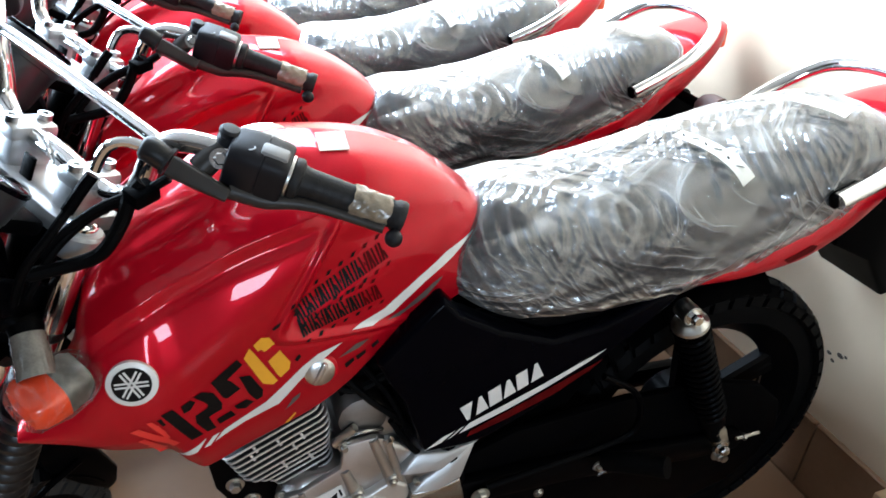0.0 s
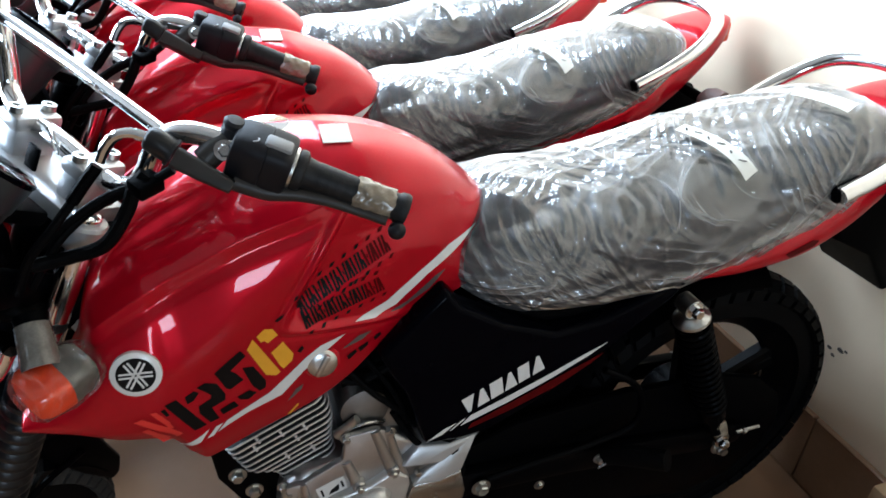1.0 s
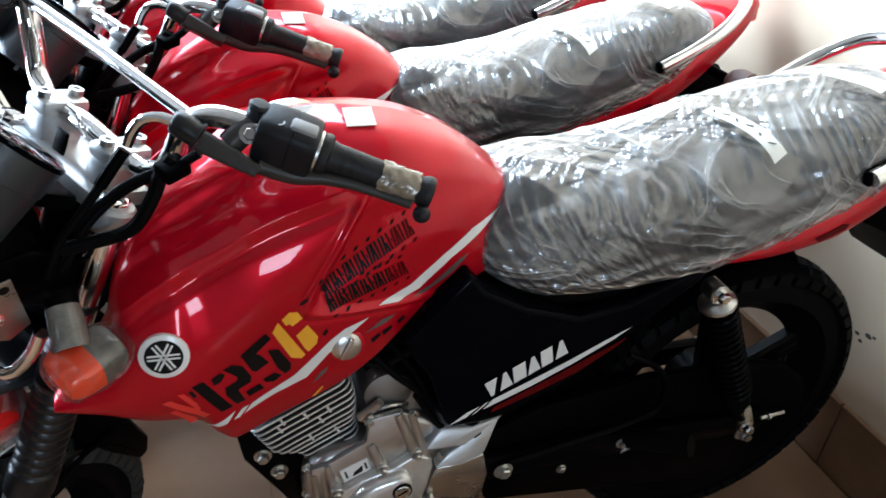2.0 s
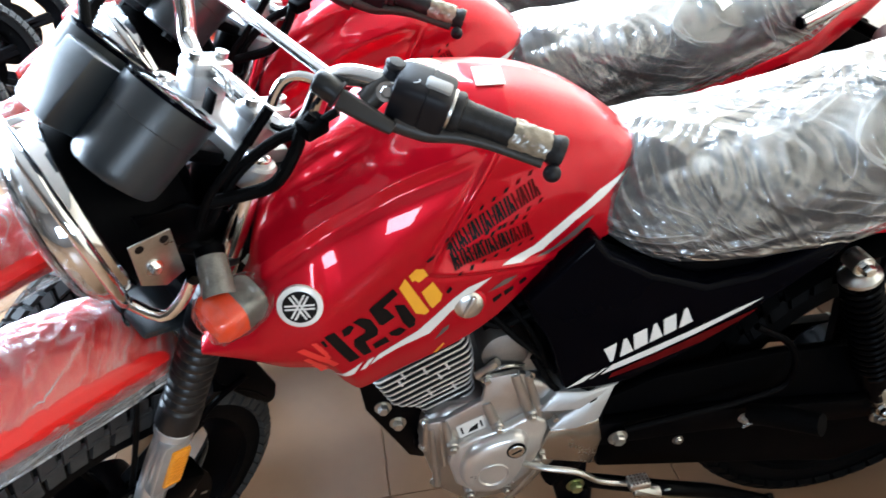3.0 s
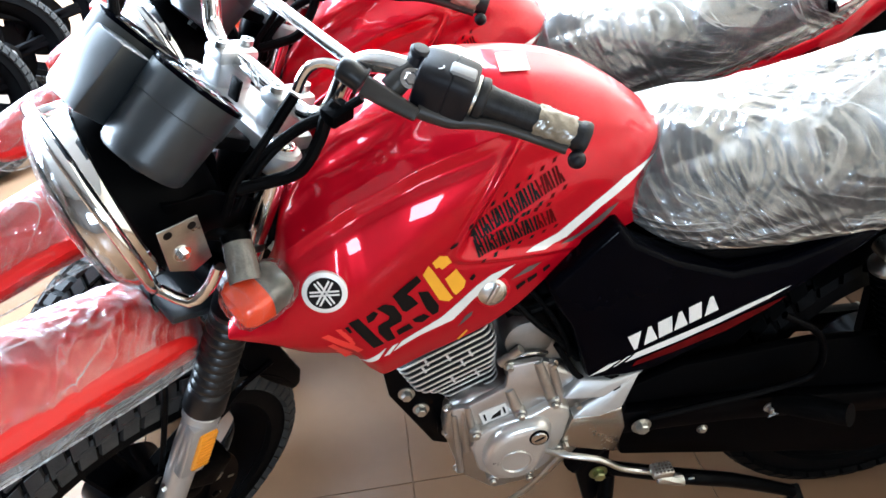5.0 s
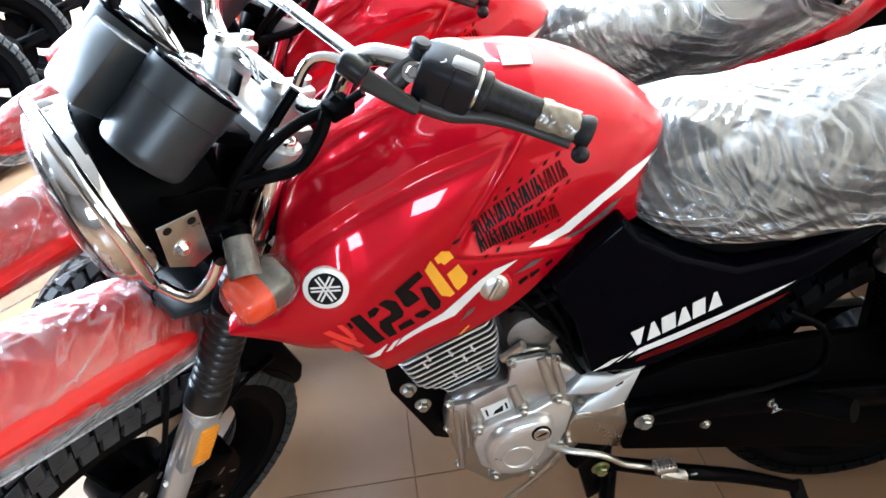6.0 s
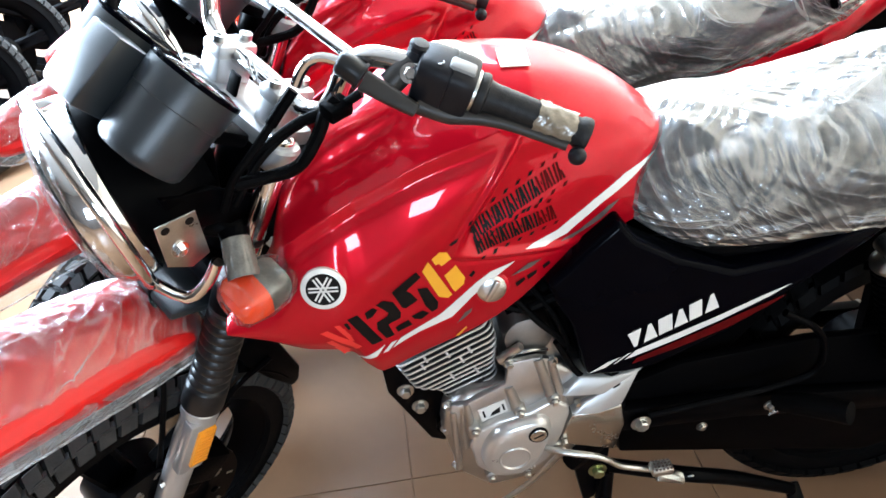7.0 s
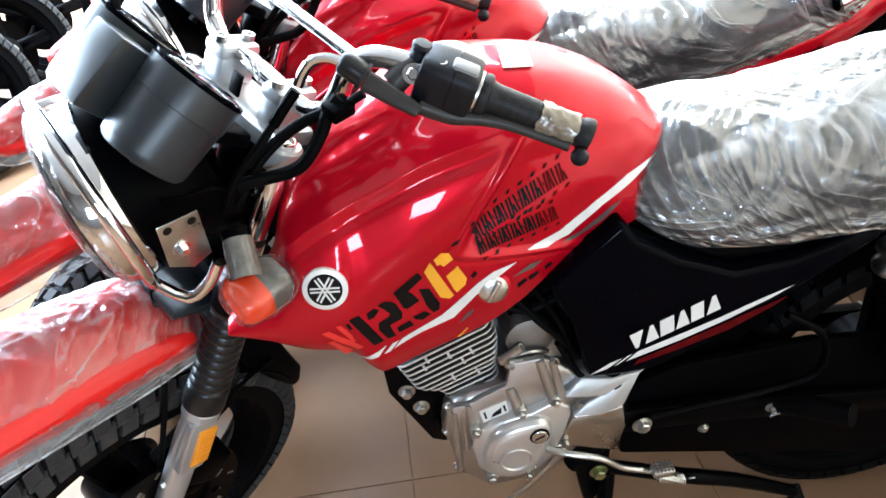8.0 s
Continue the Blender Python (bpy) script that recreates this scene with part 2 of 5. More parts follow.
gb.inputs["Transmission Weight"].default_value, gb.inputs["Roughness"].default_value, gb.inputs["IOR"].default_value = 1.0, 0.03, 1.45
gb.inputs["Base Color"].default_value = (0.95, 0.97, 0.98, 1)


# ---- mesh tools ----
def part(name, bm, mat, parent=None, label="", steer=False, smooth=True, angle=35):
    """Links a bmesh as one mesh object, under a thing or a part."""
    if steer:
        bmesh.ops.transform(bm, matrix=STEER, verts=bm.verts)
    bmesh.ops.recalc_face_normals(bm, faces=bm.faces)
    limit = radians(angle)
    for fc in bm.faces:
        fc.smooth = smooth
    for e in bm.edges:
        if len(e.link_faces) == 2 and e.calc_face_angle(0) > limit:
            e.smooth = False
    me = bpy.data.meshes.new(name)
    bm.to_mesh(me)
    bm.free()
    me.materials.append(mat)
    ob = new(name, me)
    ob.parent = parent
    if label:
        tagged(ob, label)
    return ob


def pchip(xs, ys, x):
    """Smooth curve through the given values without overshoot."""
    xs, ys, x = np.asarray(xs, float), np.asarray(ys, float), np.asarray(x, float)
    h, dl = np.diff(xs), np.diff(ys) / np.diff(xs)
    m = np.zeros(len(xs))
    m[0], m[-1] = dl[0], dl[-1]
    for i in range(1, len(xs) - 1):
        if dl[i - 1] * dl[i] > 0:
            w1, w2 = 2 * h[i] + h[i - 1], h[i] + 2 * h[i - 1]
            m[i] = (w1 + w2) / (w1 / dl[i - 1] + w2 / dl[i])
    i = np.clip(np.searchsorted(xs, x) - 1, 0, len(xs) - 2)
    t = np.clip((x - xs[i]) / h[i], 0, 1)
    return ys[i] * (1 + 2 * t) * (1 - t) ** 2 + h[i] * m[i] * t * (1 - t) ** 2 + ys[i + 1] * t * t * (3 - 2 * t) + h[i] * m[i + 1] * t * t * (t - 1)


def smooth_path(pts, n=6):
    pts = [Vector(p) for p in pts]
    ext = [pts[0] * 2 - pts[1], *pts, pts[-1] * 2 - pts[-2]]
    out = []
    for i in range(1, len(ext) - 2):
        a, b, c, d = ext[i - 1:i + 3]
        for k in range(n):
            t = k / n
            out.append(0.5 * (2 * b + (c - a) * t + (2 * a - 5 * b + 4 * c - d) * t * t + (3 * b - a - 3 * c + d) * t ** 3))
    return out + [pts[-1]]


def ring_faces(bm, rings, close=True, caps=True):
    rows = [[bm.verts.new(p) for p in ring] for ring in rings]
    n = len(rows[0])
    for a, b in zip(rows, rows[1:]):
        for i in range(n if close else n - 1):
            bm.faces.new((a[i], a[(i + 1) % n], b[(i + 1) % n], b[i]))
    if caps and close:
        bm.faces.new(rows[0])
        bm.faces.new(rows[-1])
    return rows


def tube(bm, pts, r, seg=12, n=6, caps=True):
    """A round bar along a smooth path; r is a radius, or one for each given point."""
    path = smooth_path(pts, n) if n > 1 else [Vector(p) for p in pts]
    rs = np.full(len(path), r) if np.isscalar(r) else np.interp(np.linspace(0, 1, len(path)), np.linspace(0, 1, len(r)), r)
    rings, up = [], None
    for i, p in enumerate(path):
        d = (path[min(i + 1, len(path) - 1)] - path[max(i - 1, 0)]).normalized()
        if up is None:
            up = d.orthogonal().normalized()
        up = (up - d * up.dot(d)).normalized()
        side = d.cross(up)
        rings.append([p + float(rs[i]) * (math.cos(a) * up + math.sin(a) * side) for a in (2 * math.pi * k / seg for k in range(seg))])
    ring_faces(bm, rings, caps=caps)
    return bm


def axis_frame(axis):
    d = Vector(axis).normalized()
    u = d.orthogonal().normalized()
    return d, u, d.cross(u)


def lathe(bm, profile, origin, axis, seg=32, caps=True):
    """Turns (radius, height) pairs round an axis."""
    d, u, v = axis_frame(axis)
    o = Vector(origin)
    rings = [[o + d * h + max(r, 1e-5) * (math.cos(a) * u + math.sin(a) * v) for a in (2 * math.pi * k / seg for k in range(seg))] for r, h in profile]
    ring_faces(bm, rings, caps=caps)
    return bm


def bevel_all(bm, width, seg=2, limit=30):
    edges = [e for e in bm.edges if len(e.link_faces) == 2 and e.calc_face_angle(0) > radians(limit)]
    bmesh.ops.bevel(bm, geom=edges, offset=width, segments=seg, affect="EDGES", profile=0.5, clamp_overlap=True)
    return bm


def slab(poly, y0, y1, bevel=0.003, seg=2, taper=1.0):
    """A plate: an outline in (x, z), from y0 to y1; taper shrinks the y1 face about its middle."""
    bm = bmesh.new()
    cx, cz = sum(p[0] for p in poly) / len(poly), sum(p[1] for p in poly) / len(poly)
    a = [bm.verts.new((x, y0, z)) for x, z in poly]
    b = [bm.verts.new((cx + (x - cx) * taper, y1, cz + (z - cz) * taper)) for x, z in poly]
    bm.faces.new(a)
    bm.faces.new(b)
    for i in range(len(poly)):
        j = (i + 1) % len(poly)
        bm.faces.new((a[i], a[j], b[j], b[i]))
    bmesh.ops.recalc_face_normals(bm, faces=bm.faces)
    if bevel:
        bevel_all(bm, bevel, seg)
    return bm


def block(centre, size, bevel=0.003, turn=None, seg=2):
    bm = bmesh.new()
    bmesh.ops.create_cube(bm, size=1)
    bmesh.ops.scale(bm, vec=size, verts=bm.verts)
    if bevel:
        bevel_all(bm, bevel, seg)
    m = Matrix.Translation(centre) @ (turn.to_4x4() if turn else Matrix.Identity(4))
    bmesh.ops.transform(bm, matrix=m, verts=bm.verts)
    return bm


def join(*bms):
    out = bms[0]
    for b in bms[1:]:
        me = bpy.data.meshes.new("tmp")
        b.to_mesh(me)
        b.free()
        out.from_mesh(me)
        bpy.data.meshes.remove(me)
    return out


def bolt(centre, axis, r=0.007, high=0.006, washer=True):
    """Hexagon head on a washer."""
    bm = bmesh.new()
    if washer:
        lathe(bm, [(r * 1.5, 0), (r * 1.5, 0.0015)], centre, axis, 20)
    lathe(bm, [(r, 0.0015), (r, high * 0.8), (r * 0.8, high)], centre, axis, 6)
    return bm


STEER_AXIS = Vector((math.sin(radians(26)), 0, math.cos(radians(26))))
STEER_FOOT = Vector((-0.09, 0, 0))
STEER = Matrix.Translation(STEER_FOOT) @ Matrix.Rotation(0.723, 4, STEER_AXIS) @ Matrix.Translation(-STEER_FOOT)


# ---- the room ----
def plain_box(lo, hi):
    bm = bmesh.new()
    bmesh.ops.create_cube(bm, size=1)
    bmesh.ops.scale(bm, vec=[b - a for a, b in zip(lo, hi)], verts=bm.verts)
    bmesh.ops.translate(bm, vec=[(a + b) / 2 for a, b in zip(lo, hi)], verts=bm.verts)
    return bm


def structure(name, bm, mat, label, category):
    return tagged(part(name, bm, mat, smooth=False), label, category, kind="structure")


def wall_with_opening(name, axis, at, thick, lo, hi, holes, label, paint=None):
    """A wall across x or y, with rectangular openings (a0, a1, z0, z1) through it."""
    bms = []
    cuts = sorted({lo, hi, *[h[0] for h in holes], *[h[1] for h in holes]})
    for a, b in zip(cuts, cuts[1:]):
        spans, z = [], 0.0
        for h in sorted((h for h in holes if h[0] <= a and h[1] >= b), key=lambda h: h[2]):
            spans.append((z, h[2]))
            z = h[3]
        spans.append((z, ROOM_Z))
        for z0, z1 in spans:
            if z1 - z0 > 1e-4:
                bms.append(plain_box((at, a, z0), (at + thick, b, z1)) if axis == "x" else plain_box((a, at, z0), (b, at + thick, z1)))
    return structure(name, join(*bms), paint or WALL, label, "wall")


def window(name, axis, at, a0, a1, z0, z1, bays):
    """Aluminium window: frame, mullions and a pane in each bay."""
    def bar(p0, p1, q0, q1):
        return plain_box((at - 0.03, p0, q0), (at + 0.03, p1, q1)) if axis == "x" else plain_box((p0, at - 0.03, q0), (p1, at + 0.03, q1))
    w = 0.05
    top = structure(name, join(bar(a0, a1, z0, z0 + w), bar(a0, a1, z1 - w, z1), bar(a0, a0 + w, z0 + w, z1 - w), bar(a1 - w, a1, z0 + w, z1 - w)), ALU_FRAME, "aluminium framed shop window letting in daylight", "window")
    step = (a1 - a0) / bays
    for i in range(1, bays):
        part("mullion", bar(a0 + i * step - w / 2, a0 + i * step + w / 2, z0 + w, z1 - w), ALU_FRAME, top, smooth=False)
    return top


floor = structure("floor", plain_box((ROOM_X0 - 0.2, ROOM_Y0 - 0.2, -0.12), (ROOM_X1 + 0.2, ROOM_Y1 + 0.2, -0.004)), GROUT, "brown glazed ceramic tiled showroom floor", "floor")
wall_with_opening("wall_east", "x", ROOM_X1, 0.2, ROOM_Y0 - 0.2, ROOM_Y1 + 0.2, [], "cream painted plaster wall with scuff marks")
# west and south walls are out of view, coloured dark to dim the room
wall_with_opening("wall_west", "x", ROOM_X0 - 0.2, 0.2, ROOM_Y0 - 0.2, ROOM_Y1 + 0.2, [(0.4, 5.0, 0.9, 2.8)], "unseen wall, darkened to cut bounced light, with a wide shop window", DIM_BROWN)
wall_with_opening("wall_north", "y", ROOM_Y1, 0.2, ROOM_X0, ROOM_X1, [(-3.0, 1.0, 1.1, 2.8)], "cream painted wall with a wide shop window")
wall_with_opening("wall_south", "y", ROOM_Y0 - 0.2, 0.2, ROOM_X0, ROOM_X1, [(0.0, 0.7, 0.95, 1.75)], "unseen wall, darkened to cut bounced light, with a window", DIM_BROWN)
# unseen ceiling, with an opening added for the overhead fill lamp
structure("ceiling", join(plain_box((ROOM_X0 - 0.2, ROOM_Y0 - 0.2, ROOM_Z), (ROOM_X1 + 0.2, 1.6, ROOM_Z + 0.15)), plain_box((ROOM_X0 - 0.2, 3.4, ROOM_Z), (ROOM_X1 + 0.2, ROOM_Y1 + 0.2, ROOM_Z + 0.15)), plain_box((ROOM_X0 - 0.2, 1.6, ROOM_Z), (-2.1, 3.4, ROOM_Z + 0.15)), plain_box((1.5, 1.6, ROOM_Z), (ROOM_X1 + 0.2, 3.4, ROOM_Z + 0.15))), DIM_CEIL, "unseen ceiling, greyed to cut bounced light, with an added lamp opening", "ceiling")
window("window_1", "x", ROOM_X0 - 0.1, 0.4, 5.0, 0.9, 2.8, 4)
window("window_2", "y", ROOM_Y1 + 0.1, -3.0, 1.0, 1.1, 2.8, 3)
window("window_3", "y", ROOM_Y0 - 0.1, 0.0, 0.7, 0.95, 1.75, 2)

SKIRT_H = 0.19
skirting = structure("baseboard", plain_box((ROOM_X1 - 0.004, ROOM_Y0, 0), (ROOM_X1, ROOM_Y1, SKIRT_H - 0.004)), GROUT, "brown ceramic tile skirting along the wall", "baseboard")


# ---- motorcycle: tank ----
TX = [.288, .33, .37, .42, .47, .52, .60, .68, .75, .81, .85, .875, .888]
TBX = [.288, .33, .37, .425, .443, .460, .52, .60, .64, .68, .72, .76, .81, .85, .888]
TBZ = [.700, .684, .661, .637, .604, .585, .603, .634, .659, .694, .729, .738, .752, .763, .776]
TTX = [.288, .33, .352, .363, .374, .40, .43, .47, .52, .60, .68, .75, .81, .85, .875, .888]
TTZ = [.714, .757, .784, .815, .843, .874, .902, .930, .952, .960, .950, .925, .885, .845, .812, .790]
TS = [0, .12, .28, .45, .62, .78, .90, .97, 1.0]
TY = [
    [.148, .150, .151, .150, .147, .143, .139, .136, .133],
    [.148, .156, .159, .156, .147, .134, .122, .114, .104],
    [.146, .158, .163, .160, .148, .130, .113, .101, .085],
    [.140, .156, .163, .161, .147, .125, .102, .085, .060],
    [.132, .150, .160, .159, .146, .123, .095, .070, .028],
    [.126, .144, .155, .156, .145, .122, .090, .055, .0],
    [.119, .133, .143, .146, .139, .120, .088, .052, .0],
    [.112, .121, .129, .131, .126, .110, .082, .048, .0],
    [.103, .110, .115, .115, .110, .096, .071, .042, .0],
    [.088, .091, .092, .090, .085, .074, .055, .033, .0],
    [.066, .067, .067, .065, .060, .052, .039, .024, .0],
    [.038, .038, .038, .037, .034, .029, .022, .014, .0],
    [.006, .006, .006, .006, .005, .004, .003, .002, .0],
]
TY = np.array(TY)
CREASE_A, CREASE_B, LIP_C = np.array((.557, .765)), np.array((.648, .902)), np.array((.722, .7345))
FOLD_A, FOLD_B = np.array((.451, .761)), np.array((.641, .893))


def sstep(a, b, v):
    t = np.clip((v - a) / (b - a), 0, 1)
    out = t * t * (3 - 2 * t)
    return float(out) if np.ndim(out) == 0 else out


def tank_relief(x, z):
    """Inward depth of the styling: the knee recess with its beaded lip, the shoulder ridge with the dish above it, the oblique fold."""
    def off(a, b, side):
        n = np.array((b[1] - a[1], a[0] - b[0])) * side
        n /= np.hypot(*n)
        return (x - a[0]) * n[0] + (z - a[1]) * n[1]
    d1, d2, k = off(CREASE_A, CREASE_B, 1), off(CREASE_A, LIP_C, -1), .011
    dm = -k * np.log(np.exp(-np.clip(d1, -.3, .3) / k) + np.exp(-np.clip(d2, -.3, .3) / k))
    up = sstep(.915, .86, z)
    rec = .0105 * (.35 + .65 * sstep(-.02, .035, d2 - d1)) * sstep(-.001, .0075, dm) * sstep(.120, .010, dm) * up
    lip = -.0022 * np.exp(-((dm + .0035) / .0032) ** 2) * up * sstep(.735, .68, x)
    groove = .0014 * np.exp(-((dm + .0105) / .0030) ** 2) * up * sstep(.735, .68, x)
    # sharp curved ridge from the shroud's front corner to the crease top
    nn = (z - pchip([.34, .364, .412, .471, .535, .598, .640, .70], [.775, .797, .828, .855, .882, .898, .908, .918], x)) * .9
    fade = sstep(.34, .385, x) * sstep(.665, .60, x)
    crest = -.0052 * np.exp(-np.abs(nn) / .0062)
    dish = .0115 * np.exp(-((nn - .030) / .016) ** 2) + .0030 * np.exp(-((nn + .016) / .0065) ** 2)
    # flat flank below the fold
    fn = off(FOLD_A, FOLD_B, 1)
    fold = .0125 * sstep(-.001, .055, fn + .010 * sstep(.02, -.02, fn)) * sstep(.24, .12, fn) * sstep(.405, .50, x) * up
    return rec + lip + groove + (crest + dish) * fade + fold


def tank_point(x, s):
    """Left-flank point at length x, share s of the way from the lower edge to the top."""
    zb, zt = pchip(TBX, TBZ, x), pchip(TTX, TTZ, x)
    z = zb + (zt - zb) * s
    col = np.array([pchip(TX, TY[:, j], x) for j in range(len(TS))])
    y = pchip(TS, col, s)
    return np.stack([np.full_like(s, x), -(y - tank_relief(x, z) * sstep(0, .03, y)), z], -1)


def tank_y(x, z):
    zb, zt = float(pchip(TBX, TBZ, x)), float(pchip(TTX, TTZ, x))
    s = np.array([min(max((z - zb) / (zt - zb), 0), 1)])
    return float(tank_point(x, s)[0][1])


def tank_mesh(detail=1.0):
    bm = bmesh.new()
    xs = np.concatenate([np.linspace(.288, .85, int(330 * detail)), .85 + .038 * np.sin(np.linspace(0, math.pi / 2, 14))[1:]])
    ss = np.concatenate([np.linspace(0, .85, int(190 * detail)), .85 + .15 * np.sin(np.linspace(0, math.pi / 2, 16))[1:]])
    cols = [tank_point(x, ss) for x in xs]
    for sign in (1, -1):
        rows = [[bm.verts.new((p[0], p[1] * sign, p[2])) for p in c] for c in cols]
        for a, b in zip(rows, rows[1:]):
            for i in range(len(ss) - 1):
                bm.faces.new((a[i], a[i + 1], b[i + 1], b[i]))
    bmesh.ops.remove_doubles(bm, verts=bm.verts, dist=1e-4)
    return bm


def decal(polys, height, place, lift=0.0009, cell=0.006):
    """Flat outlines in (x, z), cut fine and laid on a surface given by place(x, z) -> y."""
    bm = bmesh.new()
    for poly in polys:
        f = bm.faces.new([bm.verts.new((x, 0, z)) for x, z in poly])
    bmesh.ops.triangulate(bm, faces=bm.faces)
    for _ in range(6):
        long = [e for e in bm.edges if e.calc_length() > cell]
        if not long:
            break
        bmesh.ops.subdivide_edges(bm, edges=long, cuts=1)
        bmesh.ops.triangulate(bm, faces=[f for f in bm.faces if len(f.verts) > 3])
    for v in bm.verts:
        v.co.y = place(v.co.x, v.co.z) - lift
    return bm


def sheared(polys, origin, along, up, size):
    """Outlines in a unit square, laid along two (x, z) directions."""
    return [[(origin[0] + (along[0] * u + up[0] * v) * size, origin[1] + (along[1] * u + up[1] * v) * size) for u, v in p] for p in polys]


# stencil characters of the model mark, as outlines in (x, z) on the flank
GLYPHS = {
    "1": [[(.428, .7117), (.4405, .7145), (.4656, .6608), (.4519, .6581)], [(.4231, .7055), (.4277, .7066), (.431, .6957), (.4275, .6939)]],
    "2": [[(.4492, .7136), (.4591, .7175), (.4641, .7119), (.4574, .7034), (.4505, .7021)], [(.4628, .7201), (.4721, .723), (.4838, .7159), (.4911, .6979), (.4897, .6893), (.4746, .6842), (.4802, .6628), (.470, .6621), (.4606, .6825), (.4611, .6928), (.4749, .6977), (.4761, .7023)], [(.4819, .6763), (.4989, .6828), (.5033, .6722), (.4846, .6668)]],
    "5": [[(.4831, .7317), (.5141, .7551), (.5189, .7446), (.5003, .7284), (.5003, .7232), (.5049, .7245), (.5129, .7112), (.4972, .702), (.4929, .7048)], [(.5132, .7288), (.5255, .7271), (.5371, .7009), (.5358, .6895), (.5286, .6864), (.5212, .6997)], [(.5028, .6881), (.5172, .693), (.5254, .6856), (.5151, .6782), (.5059, .682)]],
    "G": [[(.5211, .7531), (.5286, .7667), (.5549, .7075), (.5495, .7036), (.5381, .7093)], [(.5332, .7689), (.5425, .7768), (.5515, .7726), (.5567, .7617), (.5443, .755), (.5412, .7592), (.5371, .7584)], [(.5468, .7402), (.5611, .7516), (.5717, .7297), (.5695, .7197), (.5588, .7109), (.5553, .7167), (.5587, .7262), (.5558, .7376), (.5499, .7349)]],
}


def mirror_y(pts):
    return [(x, -y, z) for x, y, z in pts]


def super_ring(x, zt, zb, hw, n=40, p=2.6, y0=0.0):
    """A rounded section across the bike: flat-bottomed below, domed above."""
    zm, ring = zb + (zt - zb) * 0.45, []
    for k in range(n):
        a = 2 * math.pi * k / n
        c, s = math.cos(a), math.sin(a)
        yy = hw * math.copysign(abs(c) ** (2 / p), c)
        zz = (zt - zm if s > 0 else zm - zb) * math.copysign(abs(s) ** (2 / p), s)
        ring.append((x, y0 + yy, zm + zz))
    return ring


SEAT = [(.772, .79, .768, .05), (.79, .822, .745, .085), (.83, .845, .712, .108), (.88, .853, .69, .121), (.95, .853, .678, .131), (1.05, .862, .682, .138), (1.15, .882, .697, .14), (1.25, .900, .722, .138), (1.35, .915, .757, .13), (1.43, .922, .80, .112), (1.475, .915, .84, .088), (1.492, .895, .868, .055)]


def crease_field(count, seed, u_span, v_span, high, wide):
    """Straight tent-shaped folds at random on an unrolled sheet: returns height(u, v)."""
    rnd = random.Random(seed)
    folds = []
    for _ in range(count):
        u0 = rnd.uniform(*u_span)
        lean = (u0 - u_span[0]) / (u_span[1] - u_span[0])
        side = rnd.uniform(*v_span)
        a = rnd.gauss(-.55, .3) if lean < .45 else rnd.gauss(.95, .35)
        if side > 0:
            a = -a
        if rnd.random() < .15:
            a = rnd.uniform(-1.5, 1.5)
        folds.append((u0, side, math.cos(a), math.sin(a), rnd.uniform(.06, .36), rnd.uniform(.2, 1) ** 1.5 * high, rnd.uniform(.5, 1.6) * wide))
    f = np.array(folds)

    def height(u, v):
        du, dv = u - f[:, 0], v - f[:, 1]
        along, off = du * f[:, 2] + dv * f[:, 3], np.abs(-du * f[:, 3] + dv * f[:, 2])
        tent = np.clip(1 - off / f[:, 6], 0, 1) ** 1.4 * np.clip(1 - (along / f[:, 4]) ** 2, 0, 1)
        return float((tent * f[:, 5]).max() + .35 * (tent * f[:, 5]).sum())
    return height


def seat_rings(grow=0.0, wrinkle=0.0, n=40, m=40):
    t = np.array(SEAT)
    xs = np.linspace(t[0, 0] - grow * .5, t[-1, 0] + grow, m).tolist()
    src = np.linspace(t[0, 0], t[-1, 0], m).tolist()
    folds = crease_field(90, 4, (.74, 1.52), (-.35, .35), wrinkle, .015) if wrinkle else None
    rings = []
    for x, sx in zip(xs, src):
        zt, zb, hw = (float(pchip(t[:, 0], t[:, j], sx)) for j in (1, 2, 3))
        ring = super_ring(x, zt + grow, zb - grow * .6, hw + grow, n, 2.7)
        if wrinkle:
            out = []
            for p in ring:
                v = Vector(p)
                c = Vector((v.x, 0, (zt + zb) / 2))
                d = (v - c).normalized()
                roll = math.atan2(d.y, d.z) * .12
                slack = .5 + .5 * noise.noise(Vector((v.x * 6, roll * 14, 3)))
                out.append(v + d * (folds(v.x, roll) + wrinkle * 1.2 * slack))
            ring = out
        rings.append(ring)
    return rings


